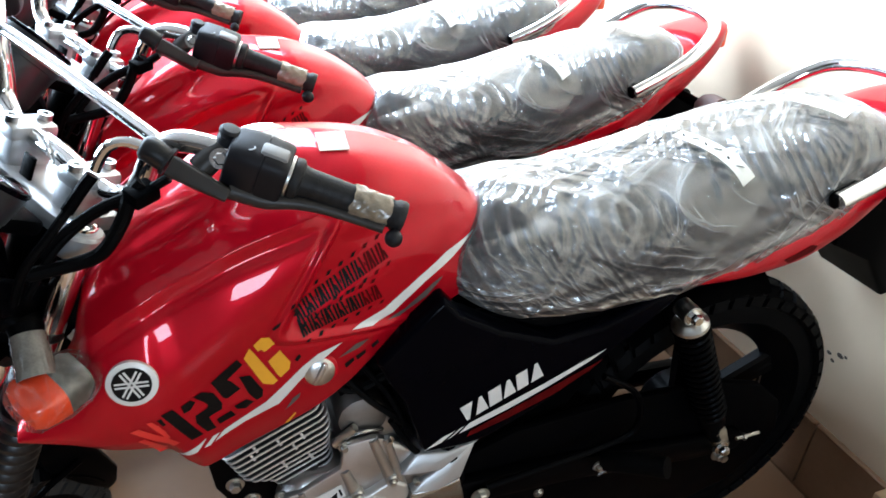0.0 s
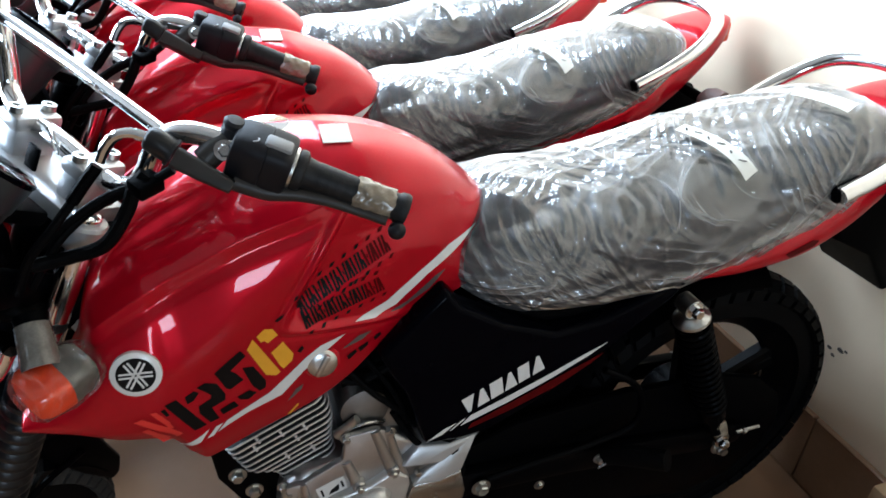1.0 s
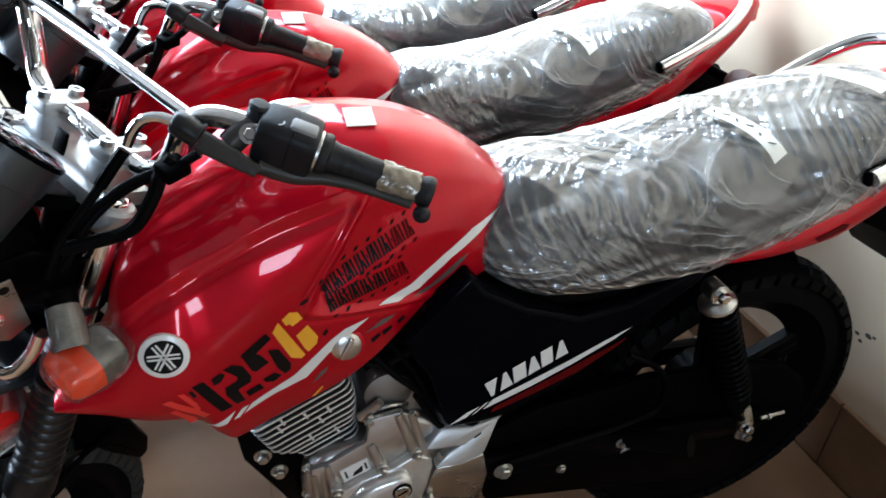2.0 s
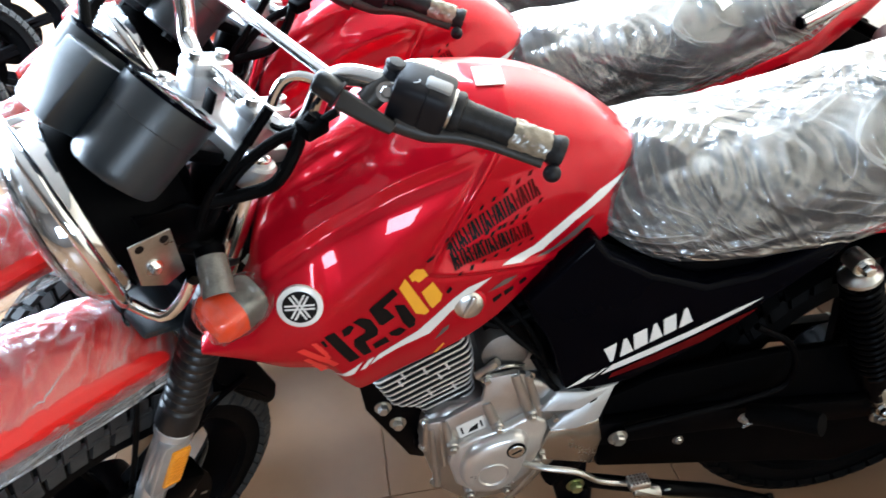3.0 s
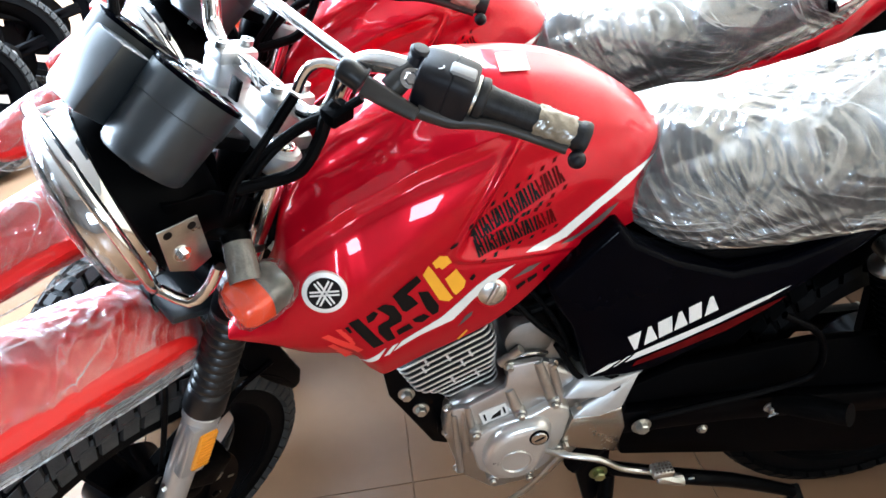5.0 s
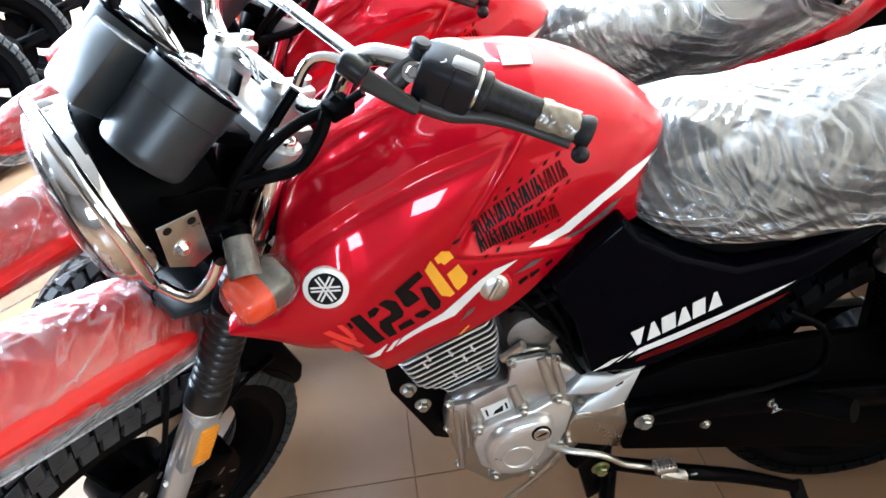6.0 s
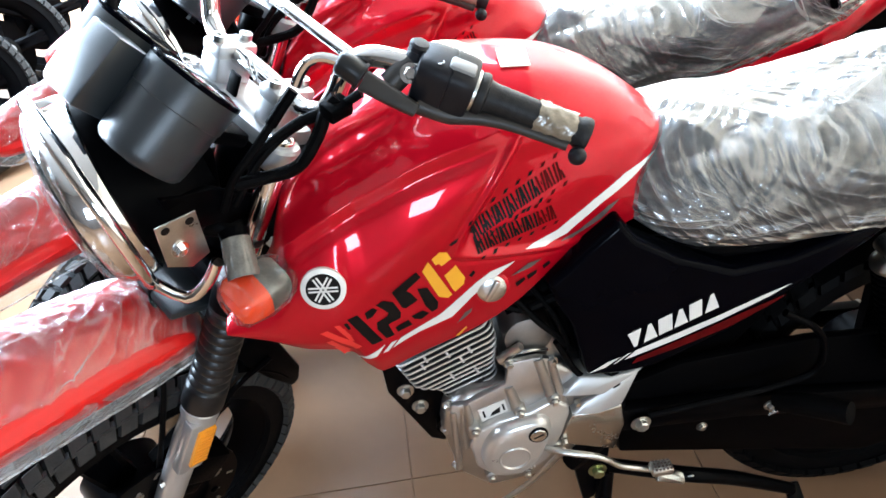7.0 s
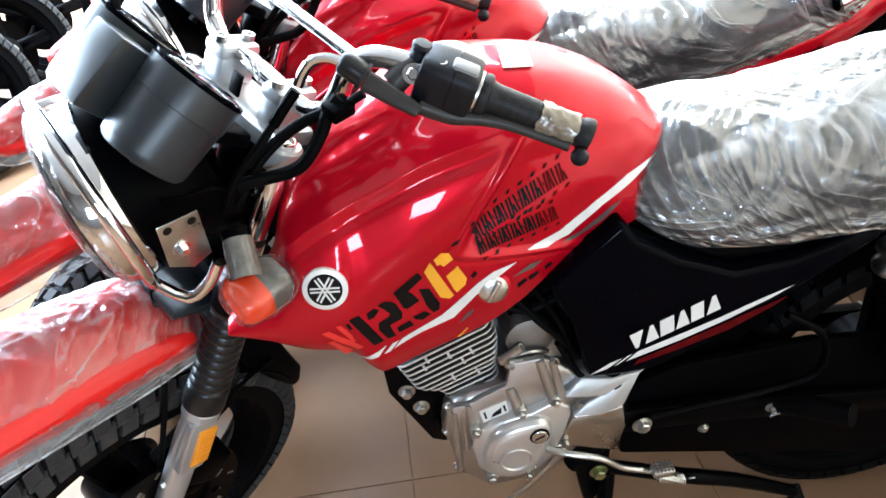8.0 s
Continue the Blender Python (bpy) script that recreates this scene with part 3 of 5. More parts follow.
def wheel(name, centre, radius, width, rim_r, parent, steer, knobs, label, tread=None):
    """Spoked cast wheel: tyre with tread blocks, rim, five spokes, hub."""
    c = Vector(centre)
    bm = bmesh.new()
    prof, th = [], radius - rim_r
    for k in range(21):
        a = math.pi * (k / 20)
        w = math.cos(a)
        prof.append((rim_r + (th - .006) * math.sin(a) ** 0.62, width / 2 * math.copysign(abs(w) ** 0.7, w)))
    prof = [(rim_r - .004, prof[0][1] * .8), *prof, (rim_r - .004, prof[-1][1] * .8)]
    lathe(bm, prof, c, (0, 1, 0), 72, caps=False)
    tyre = part("tyre", bm, RUBBER, None, label, steer)
    tyre.parent = parent
    # tread blocks, set in staggered rows
    bm = bmesh.new()
    for i in range(knobs):
        for row, yy in enumerate((-.40, -.14, .14, .40, -.492, .492)):
            a = 2 * math.pi * (i + (.5 if row % 2 else 0)) / knobs
            lift = radius - .006 - (abs(yy) ** 2.4) * .085
            out = Vector((math.cos(a), 0, math.sin(a)))
            tan = Vector((-math.sin(a), 0, math.cos(a)))
            tilt = yy * 1.5
            if abs(yy) > .45:
                lift, tilt = radius - .026, math.copysign(1.15, yy)
            o2 = out * math.cos(tilt) + Vector((0, 1, 0)) * math.sin(tilt)
            s2 = Vector((0, 1, 0)) * math.cos(tilt) - out * math.sin(tilt)
            mid = c + out * lift + Vector((0, yy * width, 0))
            lng, wid = 2 * math.pi * radius / knobs * .36, width * .115
            vs = []
            for h, sh in ((-.004, 1.08), (.0058, .95)):
                for u, v in ((-1, -1), (1, -1), (1, 1), (-1, 1)):
                    skew = .35 * v * (1 if yy > 0 else -1)
                    vs.append(bm.verts.new(mid + o2 * h + tan * (u + skew) * lng * sh + s2 * v * wid * sh))
            for f in ((4, 5, 6, 7), (0, 1, 5, 4), (1, 2, 6, 5), (2, 3, 7, 6), (3, 0, 4, 7)):
                bm.faces.new([vs[j] for j in f])
    part("tread", bm, tread or LIT_TREAD, tyre, "moulded block tread", steer, smooth=False)
    bm = bmesh.new()
    hw = width * .36
    lathe(bm, [(rim_r + .006, hw), (rim_r - .004, hw + .003), (rim_r - .012, hw - .004), (rim_r - .036, hw * .35), (rim_r - .044, 0), (rim_r - .036, -hw * .35), (rim_r - .012, -hw + .004), (rim_r - .004, -hw - .003), (rim_r + .006, -hw)], c, (0, 1, 0), 72, caps=False)
    rim = part("rim", bm, BLACK_STEEL, parent, "black cast alloy rim", steer)
    for k in range(10):
        a = 2 * math.pi * (k // 2) / 5 + .35 + .13 * (k % 2)
        out, tan = Vector((math.cos(a), 0, math.sin(a))), Vector((-math.sin(a), 0, math.cos(a)))
        bm = bmesh.new()
        rings = []
        for t in np.linspace(0, 1, 7).tolist():
            r = .045 + (rim_r - .022 - .045) * t
            w, h = .022 - .008 * t, .014
            o = c + out * r
            rings.append([o + tan * w * u + Vector((0, h * v, 0)) for u, v in ((-1, -.6), (-.6, -1), (.6, -1), (1, -.6), (1, .6), (.6, 1), (-.6, 1), (-1, .6))])
        ring_faces(bm, rings)
        part("spoke", bm, BLACK_STEEL, rim, "", steer)
    bm = bmesh.new()
    lathe(bm, [(.02, -.062), (.05, -.058), (.062, -.045), (.065, .045), (.05, .058), (.02, .062)], c, (0, 1, 0), 40)
    part("hub", bm, BLACK_STEEL, parent, "", steer)
    bm = bmesh.new()
    lathe(bm, [(.007, -.135), (.007, .135)], c, (0, 1, 0), 16)
    part("axle", bm, STEEL, parent, "zinc plated axle", steer)


def build_motorcycle(detail=1.0):
    bike = tagged(new("motorcycle"), "new red and black motorcycle with film-wrapped seat, parked in a row", "motorcycle", "motorcycles in the row")
    bike.empty_display_size = 0.2

    # fuel tank with its flanks
    tank = part("fuel_tank", tank_mesh(detail), RED, bike, "glossy red painted fuel tank with side shrouds", angle=60)
    sol = tank.modifiers.new("shell", "SOLIDIFY")
    sol.thickness, sol.offset = 0.003, -1
    for ch, mat in (("1", BLACK_DECAL), ("2", BLACK_DECAL), ("5", BLACK_DECAL), ("G", YELLOW_DECAL)):
        part("numeral" if ch != "G" else "letter", decal(GLYPHS[ch], 0, tank_y), mat, tank, "stencilled black numeral" if ch != "G" else "stencilled yellow letter")
    for poly in (
        [(.4121, .705), (.4187, .705), (.4299, .6822), (.4239, .6797)],
        [(.3941, .6953), (.4034, .6985), (.4394, .6592), (.4317, .6522)],
        [(.3988, .6766), (.4059, .6789), (.4256, .6484), (.4178, .6419)],
        [(.4048, .6585), (.412, .6613), (.4238, .6403), (.4147, .6386)],
        [(.4185, .6966), (.4232, .6981), (.4319, .6721), (.4271, .6697)],
    ):
        part("decal_bar", decal([poly], 0, tank_y), ORANGE_DECAL, tank, "bright orange-red decal bar")
    for poly in (
        [(.4301, .6279), (.4672, .6509), (.455, .6318), (.4451, .6274)],
        [(.4624, .6342), (.4748, .6501), (.4826, .6514), (.4697, .6343)],
        [(.4749, .6376), (.487, .6528), (.5389, .6775), (.5853, .7171), (.6047, .729), (.6351, .7352), (.612, .7188), (.5815, .6954), (.5532, .6654), (.5125, .6539)],
        [(.648, .749), (.6906, .7632), (.7349, .7962), (.7737, .8202), (.8182, .8321), (.8065, .8253), (.7827, .8095), (.7432, .7872), (.7031, .7519), (.6743, .7446)],
    ):
        part("stripe", decal([poly], 0, tank_y), WHITE_DECAL, tank, "white flash stripe")
    for poly in (
        [(.6947, .743), (.7184, .7515), (.755, .7823), (.7695, .7882), (.7466, .7632), (.7114, .7422)],
        [(.6291, .7105), (.6524, .7249), (.6698, .7256), (.6566, .7164)],
        [(.559, .6489), (.5704, .6674), (.5803, .6726), (.5778, .6645), (.5678, .6552)],
    ):
        part("flash_stroke", decal([poly], 0, tank_y), GREY_DECAL, tank, "dark grey flash stroke")
    part("flash_stroke", decal([[(.5577, .6198), (.5716, .637), (.5729, .6332), (.5615, .6181)]], 0, tank_y), YELLOW_DECAL, tank, "small orange flash stroke")
    # two bands of tyre-track marks in the knee recess, with loose dashes along them
    dark, faint = [], []
    for a, b, high, count in (((.5866, .776), (.6981, .833), (-.0085, .0255), 15), ((.5893, .7576), (.6892, .780), (-.0083, .0265), 13)):
        for c in range(count):
            u0, u1 = (c + .03) / count, (c + .93) / count

            def at(u, v):
                return (a[0] + (b[0] - a[0]) * u + high[0] * v, a[1] + (b[1] - a[1]) * u + high[1] * v)
            w = (u1 - u0) * .40
            k, marks = c % 4, dark if c < count * .72 else faint
            lean = (.25, -.1, .2, -.2)[k] * (u1 - u0)
            marks.append([at(u0, .10), at(u0 + w, .08), at(u0 + w + lean, .88), at(u0 + lean, .92)])
            marks.append([at(u1 - w, .06), at(u1, .10), at(u1 - lean, .50 if k == 2 else .92), at(u1 - w - lean, .46 if k == 2 else .88)])
            if k != 1:
                marks.append([at(u0 + w, .38 + .08 * (k % 2)), at(u1 - w, .36), at(u1 - w, .56), at(u0 + w, .60)])
            if c % 2 == 0:
                for v0 in (1.06, -.24):
                    marks.append([at(u0, v0 + .03), at(u1 - w, v0), at(u1 + w * .5, v0 + .16), at(u0 + w * 1.2, v0 + .17)])
    for mat, marks in ((BLACK_DECAL, dark), (DARK_RED_DECAL, faint)):
        tagged(part("tread_decal", decal(marks, 0, tank_y), mat, tank, "dark tyre-track pattern decal"), kind="stuff")
    for poly in (
        [(.6363, .6967), (.6481, .703), (.6499, .6973), (.6388, .6885)],
        [(.6512, .7038), (.6647, .7092), (.6651, .7028), (.6539, .6955)],
        [(.6722, .7129), (.6811, .7182), (.6832, .7122), (.6743, .7059)],
        [(.5764, .7311), (.5824, .7382), (.5846, .733), (.5798, .727)],
        [(.5548, .7829), (.5663, .7901), (.5634, .7845), (.5574, .7801)],
    ):
        part("dash", decal([poly], 0, tank_y), BLACK_DECAL, tank)
    # round badge
    bx, bz = .409, .760
    by = tank_y(bx, bz)
    nrm = Vector(((tank_y(bx + .01, bz) - tank_y(bx - .01, bz)) / .02, -1, (tank_y(bx, bz + .01) - tank_y(bx, bz - .01)) / .02)).normalized()
    bc = Vector((bx, by, bz))
    badge = part("badge", lathe(bmesh.new(), [(.0255, -.004), (.0255, .002), (.0235, .003)], bc, nrm, 40), WHITE_DECAL, tank, "round white badge with a black centre")
    part("disc", lathe(bmesh.new(), [(.0195, .0025), (.0195, .0037)], bc, nrm, 40), BLACK_DECAL, badge)
    d, u, v = axis_frame(nrm)
    for k in range(3):
        a = math.pi * k / 3 + .2
        du, dv = u * math.cos(a) + v * math.sin(a), -u * math.sin(a) + v * math.cos(a)
        bm = bmesh.new()
        for off in (-.0022, .0022):
            o = bc + d * .0042 + dv * off
            vs = [bm.verts.new(o + du * p * .0165 + dv * q * .0011) for p, q in ((-1, -1), (1, -1), (1, 1), (-1, 1))]
            bm.faces.new(vs)
        part("spoke_mark", bm, WHITE_DECAL, badge, "", smooth=False)
    # slotted fastener on the flank
    sx, sz = .6045, .700
    sc = Vector((sx, tank_y(sx, sz), sz))
    fast = part("fastener", lathe(bmesh.new(), [(.023, -.004), (.023, .001), (.0195, .0025)], sc, (0, -1, .15), 32), RED, tank, "red collar round a slotted fastener")
    part("cap", lathe(bmesh.new(), [(.0185, .0), (.0185, .004), (.015, .0065), (.006, .0075)], sc, (0, -1, .15), 32), STEEL, fast, "grey slotted cap")
    part("slot_rib", block(sc + Vector((0, -.0085, .001)), (.006, .006, .032), .0015, Matrix.Rotation(radians(28), 3, "Y")), STEEL, fast)
    part("paper_tag", block((.652, -.036, .9535), (.034, .030, .0012), 0, Matrix.Rotation(radians(22), 3, "X") @ Matrix.Rotation(radians(4), 3, "Y")), PAPER, tank, "white paper sticker on the tank top", smooth=False)
    part("filler_cap", lathe(bmesh.new(), [(.034, -.02), (.034, -.004), (.030, .001), (.01, .002)], (.575, 0, .957), (-.05, 0, 1), 40), CHROME, tank, "chrome filler cap")

    # frame, seat, tail
    bm = bmesh.new()
    tube(bm, [(.36, 0, .86), (.45, 0, .80), (.62, 0, .74), (.80, 0, .70), (1.2, 0, .70)], .028, 12)
    for s in (-1, 1):
        tube(bm, [(.74, s * .06, .70), (1.0, s * .09, .68), (1.3, s * .09, .74), (1.5, s * .06, .80)], .014, 10)
        tube(bm, [(.76, s * .08, .70), (.78, s * .09, .52), (.80, s * .09, .36), (.74, s * .08, .26)], .017, 10)
    tube(bm, [(.37, 0, .80), (.42, 0, .66), (.47, 0, .52), (.50, 0, .44)], .02, 10)
    part("chassis", bm, BLACK_STEEL, bike, "black painted steel tube chassis")
    lathe_bm = lathe(bmesh.new(), [(.034, 0), (.034, .17)], (.275, 0, .745), STEER_AXIS, 24)
    part("steering_head", lathe_bm, BLACK_STEEL, bike)

    seat = part("seat", join(lambda_bm(seat_rings())), VINYL, bike, "dark grey vinyl dual seat")
    part("plastic_cover", lambda_bm(seat_rings(.003, .0034, int(180 * detail), int(320 * detail))), FILM_SEAT, seat, "crumpled clear plastic film over the seat")
    part("tape_strip", strip_on_seat(1.170, -.062, .125, .022, 74), PAPER, seat, "white tape strip with handwriting")
    part("tape_strip", strip_on_seat(1.375, -.030, .085, .034, 68), PAPER, seat, "blank white paper tape")
    bm = bmesh.new()
    for k in range(6):
        o = strip_point(1.170, -.062, .125, .022, 74, -.8 + k * .3, .1 * (-1) ** k, .0135)
        bmesh.ops.create_cube(bm, size=1, matrix=Matrix.Translation(o) @ Matrix.Rotation(radians(60 + 70 * (k % 2)), 4, "Z") @ Matrix.Diagonal((.011, .0024, .0006, 1)))
    part("ink_mark", bm, BLACK_DECAL, seat, "black handwritten strokes", smooth=False)

    tail_data = [(1.10, .735, .722, .128), (1.15, .752, .712, .134), (1.22, .775, .708, .138), (1.30, .80, .714, .138), (1.38, .835, .737, .131), (1.45, .872, .77, .118), (1.52, .905, .81, .098), (1.58, .925, .85, .075), (1.62, .932, .885, .052), (1.632, .93, .905, .04)]
    t = np.array(tail_data)
    rings = []
    for x in np.linspace(t[0, 0], t[-1, 0], 44):
        zt, zb, hw = (float(pchip(t[:, 0], t[:, j], x)) for j in (1, 2, 3))
        rings.append(super_ring(x, zt, zb, hw, 36, 3.2))
    tail = part("tail_cowl", lambda_bm(rings), RED, bike, "glossy red tail cowl")
    part("tail_light", block((1.628, 0, .895), (.03, .075, .045), .008), ORANGE_LENS, tail, "red tail light lens")
    for s in (-1, 1):
        part("recess", slab([(1.275, .745), (1.285, .738), (1.325, .752), (1.33, .760), (1.32, .762)], s * .1375, s * .139, 0), DARK_RED_DECAL, tail, "dark slot in the cowl")
    left = [(1.325, -.150, .838), (1.40, -.150, .868), (1.47, -.144, .905), (1.525, -.115, .940), (1.548, -.06, .954)]
    part("grab_rail", tube(bmesh.new(), left + [(1.552, 0, .957)] + mirror_y(left[::-1]), .0128, 14), CHROME, bike, "bent chrome grab rail round the tail")
    for s in (-1, 1):
        part("rail_mount", block((1.345, s * .142, .842), (.05, .014, .022), .004, Matrix.Rotation(radians(-20), 3, "Y")), BLACK, bike)

    # side covers
    cover = [(.672, .690), (.762, .775), (.784, .745), (.844, .706), (.925, .672), (.999, .681), (1.048, .700), (1.10, .722), (1.150, .738), (1.104, .690), (1.014, .621), (.966, .584), (.907, .547), (.835, .513), (.790, .508), (.736, .512), (.721, .571), (.709, .615), (.689, .653)]
    for s in (-1, 1):
        sc_ = part("side_cover", slab(cover, s * .085, s * .128, .009, 4, .985), BLACK_GLOSS, bike, "glossy black side cover with white lettering stripe")
        if s < 0:
            flat = lambda x, z: -.1285
            for poly in ([(.738, .5225), (.762, .5305), (.783, .5475), (.765, .541)], [(.772, .534), (.777, .536), (.797, .553), (.791, .551)], [(.788, .540), (.86, .566), (.92, .592), (.98, .622), (1.008, .640), (.97, .625), (.91, .598), (.86, .578), (.803, .556)]):
                part("stripe", decal([poly], 0, flat), WHITE_DECAL, sc_, "thin white stripe")
            part("stripe", decal([[(.800, .530), (.86, .548), (.93, .574), (.985, .606), (1.005, .622), (.96, .604), (.90, .578), (.84, .554), (.805, .540)]], 0, flat), DARK_RED_DECAL, sc_, "dark red patterned stroke")
            shapes = ([(.38, 0), (.62, 0), (1, 1), (0, 1)], [(0, 0), (1, 0), (.62, 1), (.38, 1)], [(0, 0), (1, 0), (1, 1), (0, 1)], [(0, 0), (1, 0), (.62, 1), (.38, 1)], [(0, 0), (.9, 0), (.9, 1), (0, 1)], [(0, 0), (1, 0), (.62, 1), (.38, 1)])
            for k, shape in enumerate(shapes):
                o = (.793 + k * .0200, .559 + k * .0095)
                part("emblem_shape", decal(sheared([shape], o, (.80, .38), (-.22, 1.30), .0225), 0, flat, cell=.05), WHITE_DECAL, sc_, "plain white emblem shape", smooth=False)

    build_engine(bike)
    build_rear(bike)
    build_front(bike, detail)
    return bike


def lambda_bm(rings):
    bm = bmesh.new()
    ring_faces(bm, rings)
    return bm


def seat_top(x, y):
    t = np.array(SEAT)
    zt, zb, hw = (float(pchip(t[:, 0], t[:, j], x)) for j in (1, 2, 3))
    zm = zb + (zt - zb) * .45
    c = min(abs(y) / (hw + .005), .98)
    return zm + (zt + .005 - zm) * (1 - c ** 2.7) ** (1 / 2.7)


def strip_point(x, y, lng, wid, deg, u, v, lift):
    a = radians(deg)
    px = x + (u * lng * math.cos(a) - v * wid * math.sin(a)) / 2
    py = y - (u * lng * math.sin(a) + v * wid * math.cos(a)) / 2
    return Vector((px, py, seat_top(px, py) + lift))


def strip_on_seat(x, y, lng, wid, deg):
    bm = bmesh.new()
    rows = [[bm.verts.new(strip_point(x, y, lng, wid, deg, u, v, .0125)) for v in (-1, -.3, .3, 1)] for u in np.linspace(-1, 1, 14).tolist()]
    for a, b in zip(rows, rows[1:]):
        for i in range(3):
            bm.faces.new((a[i], a[i + 1], b[i + 1], b[i]))
    return bm



def build_engine(bike):
    eng = part("engine", slab([(.530, .405), (.538, .452), (.565, .478), (.63, .488), (.70, .52), (.735, .50), (.75, .43), (.745, .32), (.70, .262), (.60, .250), (.552, .30)], -.098, .10, .012, 3), ALLOY, bike, "cast alloy engine with finned cylinder")
    o, a, u = Vector((.600, 0, .440)), Vector((-.42, 0, .907)), Vector((.907, 0, .42))
    # barrel near-black, so the shade between the fins is in its colour
    part("barrel", join(*[lambda_bm([[o + a * h + u * (r[0] * c) + Vector((0, r[1] * s, 0)) for c, s in ((math.cos(t), math.sin(t)) for t in np.linspace(0, 2 * math.pi, 25)[:-1].tolist())] for h, r in ((0, (.038, .058)), (.15, (.044, .060)))])]), BLACK_STEEL, eng)
    for i in range(13):
        k = i / 12
        lo, hi = -.048 - .026 * sstep(.25, .6, k), .040 + .035 * sstep(.1, .9, k)
        wy = .078 + .006 * sstep(.3, .6, k)
        c = o + a * (.018 + .0104 * i)
        pts = []
        for cx, cy, st in ((hi - .014, wy - .014, 0), (lo + .014, wy - .014, 90), (lo + .014, -wy + .014, 180), (hi - .014, -wy + .014, 270)):
            for q in range(5):
                an = radians(st + q * 22.5)
                pts.append((cx + .014 * math.cos(an), cy + .014 * math.sin(an)))
        bm = bmesh.new()
        ring_faces(bm, [[c + a * h + u * px * s + Vector((0, py * s, 0)) for px, py in pts] for h, s in ((-.0012, .985), (-.0007, 1.0), (.0007, 1.0), (.0012, .985))])
        fin = part("cooling_fin", bm, FIN_SHADE, eng, "cooling fin, coloured dark for the shade between fins")
        bm = bmesh.new()
        ring_faces(bm, [[c + a * h + u * px * s + Vector((0, py * s, 0)) for px, py in pts] for h, s in ((-.0012, .985), (-.0014, 1.006), (.0014, 1.006), (.0012, .985))], caps=False)
        part("fin_edge", bm, FIN, fin, "bright machined fin edge")
    part("cylinder_head", lambda_bm([[o + a * h + u * (.0005 + r * .070 * math.copysign(abs(c) ** .5, c)) + Vector((0, r * .079 * math.copysign(abs(s) ** .5, s), 0)) for c, s in ((math.cos(t), math.sin(t)) for t in np.linspace(0, 2 * math.pi, 33)[:-1].tolist())] for h, r in ((.140, 1), (.185, 1), (.19, .96))]), DARK_ALLOY, eng)
    for px, i in ((-.03, 11), (.0, 10), (.03, 9), (-.015, 6), (.02, 5), (-.04, 10), (.012, 8)):
        part("fin_pin", lathe(bmesh.new(), [(.0022, 0), (.0022, .012)], o + a * (.0128 + .0104 * i) + u * px + Vector((0, -.0815, 0)), a, 8), FIN, eng)
    # left crankcase wall, its ridges, flanged cover and domed generator housing
    part("crankcase_wall", slab([(.545, .467), (.568, .469), (.625, .498), (.631, .540), (.673, .543), (.689, .537), (.709, .466), (.722, .423), (.716, .38), (.580, .37), (.552, .385), (.543, .42)], -.094, -.105, .003), ALLOY, eng)
    for p, q, r in (((.568, .468), (.575, .400), .0055), ((.630, .492), (.645, .440), .0075), ((.672, .540), (.697, .452), .0075), ((.690, .536), (.713, .440), .0060), ((.548, .455), (.550, .330), .0050), ((.560, .462), (.563, .375), .0035)):
        part("case_ridge", tube(bmesh.new(), [(p[0], -.102, p[1]), ((p[0] + q[0]) / 2, -.105, (p[1] + q[1]) / 2), (q[0], -.108, q[1])], [r, r * 1.1, r * 1.2], 12), ALLOY, eng)
    flange = slab([(.569, .387), (.576, .411), (.585, .422), (.614, .436), (.644, .442), (.661, .446), (.694, .464), (.718, .447), (.720, .430), (.711, .386), (.701, .356), (.692, .330), (.663, .305), (.640, .299), (.606, .306), (.578, .336)], -.100, -.118, .0045, 3)
    cov = part("generator_cover", flange, DOME, eng, "satin cast alloy generator cover")
    dome = [(.584, .366), (.587, .388), (.596, .410), (.609, .425), (.625, .434), (.646, .439), (.668, .441), (.682, .436), (.690, .424), (.690, .405), (.686, .385), (.677, .356), (.667, .338), (.654, .324), (.634, .316), (.612, .320), (.596, .333), (.587, .349)]
    ring = smooth_path([(x, 0, z) for x, z in dome + dome[:1]], 4)[:-1]
    mid = Vector((.638, 0, .376))
    bm = bmesh.new()
    ring_faces(bm, [[mid + (p - mid) * s + Vector((0, y, 0)) for p in ring] for y, s in ((-.114, 1.0), (-.1185, 1.0), (-.1255, .975), (-.1300, .93), (-.1330, .86), (-.1350, .72), (-.1358, .5), (-.1360, .25))])
    part("dome", bm, DOME, cov, "satin domed housing")
    part("ring_boss", lathe(bmesh.new(), [(.0245, .0), (.0245, .0022), (.0235, .0030), (.0225, .0022), (.0215, .0006)], (.633, -.1350, .368), (0, -1, 0), 40), DOME, cov)
    for k in range(8):
        an = radians(232 + k * 10)
        part("raised_mark", block((.638 + .050 * math.cos(an), -.1315, .374 + .046 * math.sin(an)), (.0042, .003, .0030), .0008, Matrix.Rotation(radians(-20 + 6 * k), 3, "Y")), COVER_ALLOY, cov)
    pl = Vector((.668, -.1348, .414))
    part("plug_groove", lathe(bmesh.new(), [(.0150, -.004), (.0150, .0012), (.0125, .0014)], pl, (0, -1, .05), 32), BLACK_STEEL, cov)
    plug = part("inspection_plug", lathe(bmesh.new(), [(.0122, -.004), (.0122, .0026), (.0108, .0036), (.003, .0036)], pl, (0, -1, .05), 32), COVER_ALLOY, cov, "slotted steel inspection plug")
    part("slot", block(pl + Vector((0, -.0036, 0)), (.016, .0012, .0026), .0004, Matrix.Rotation(radians(-25), 3, "Y")), BLACK_STEEL, plug)
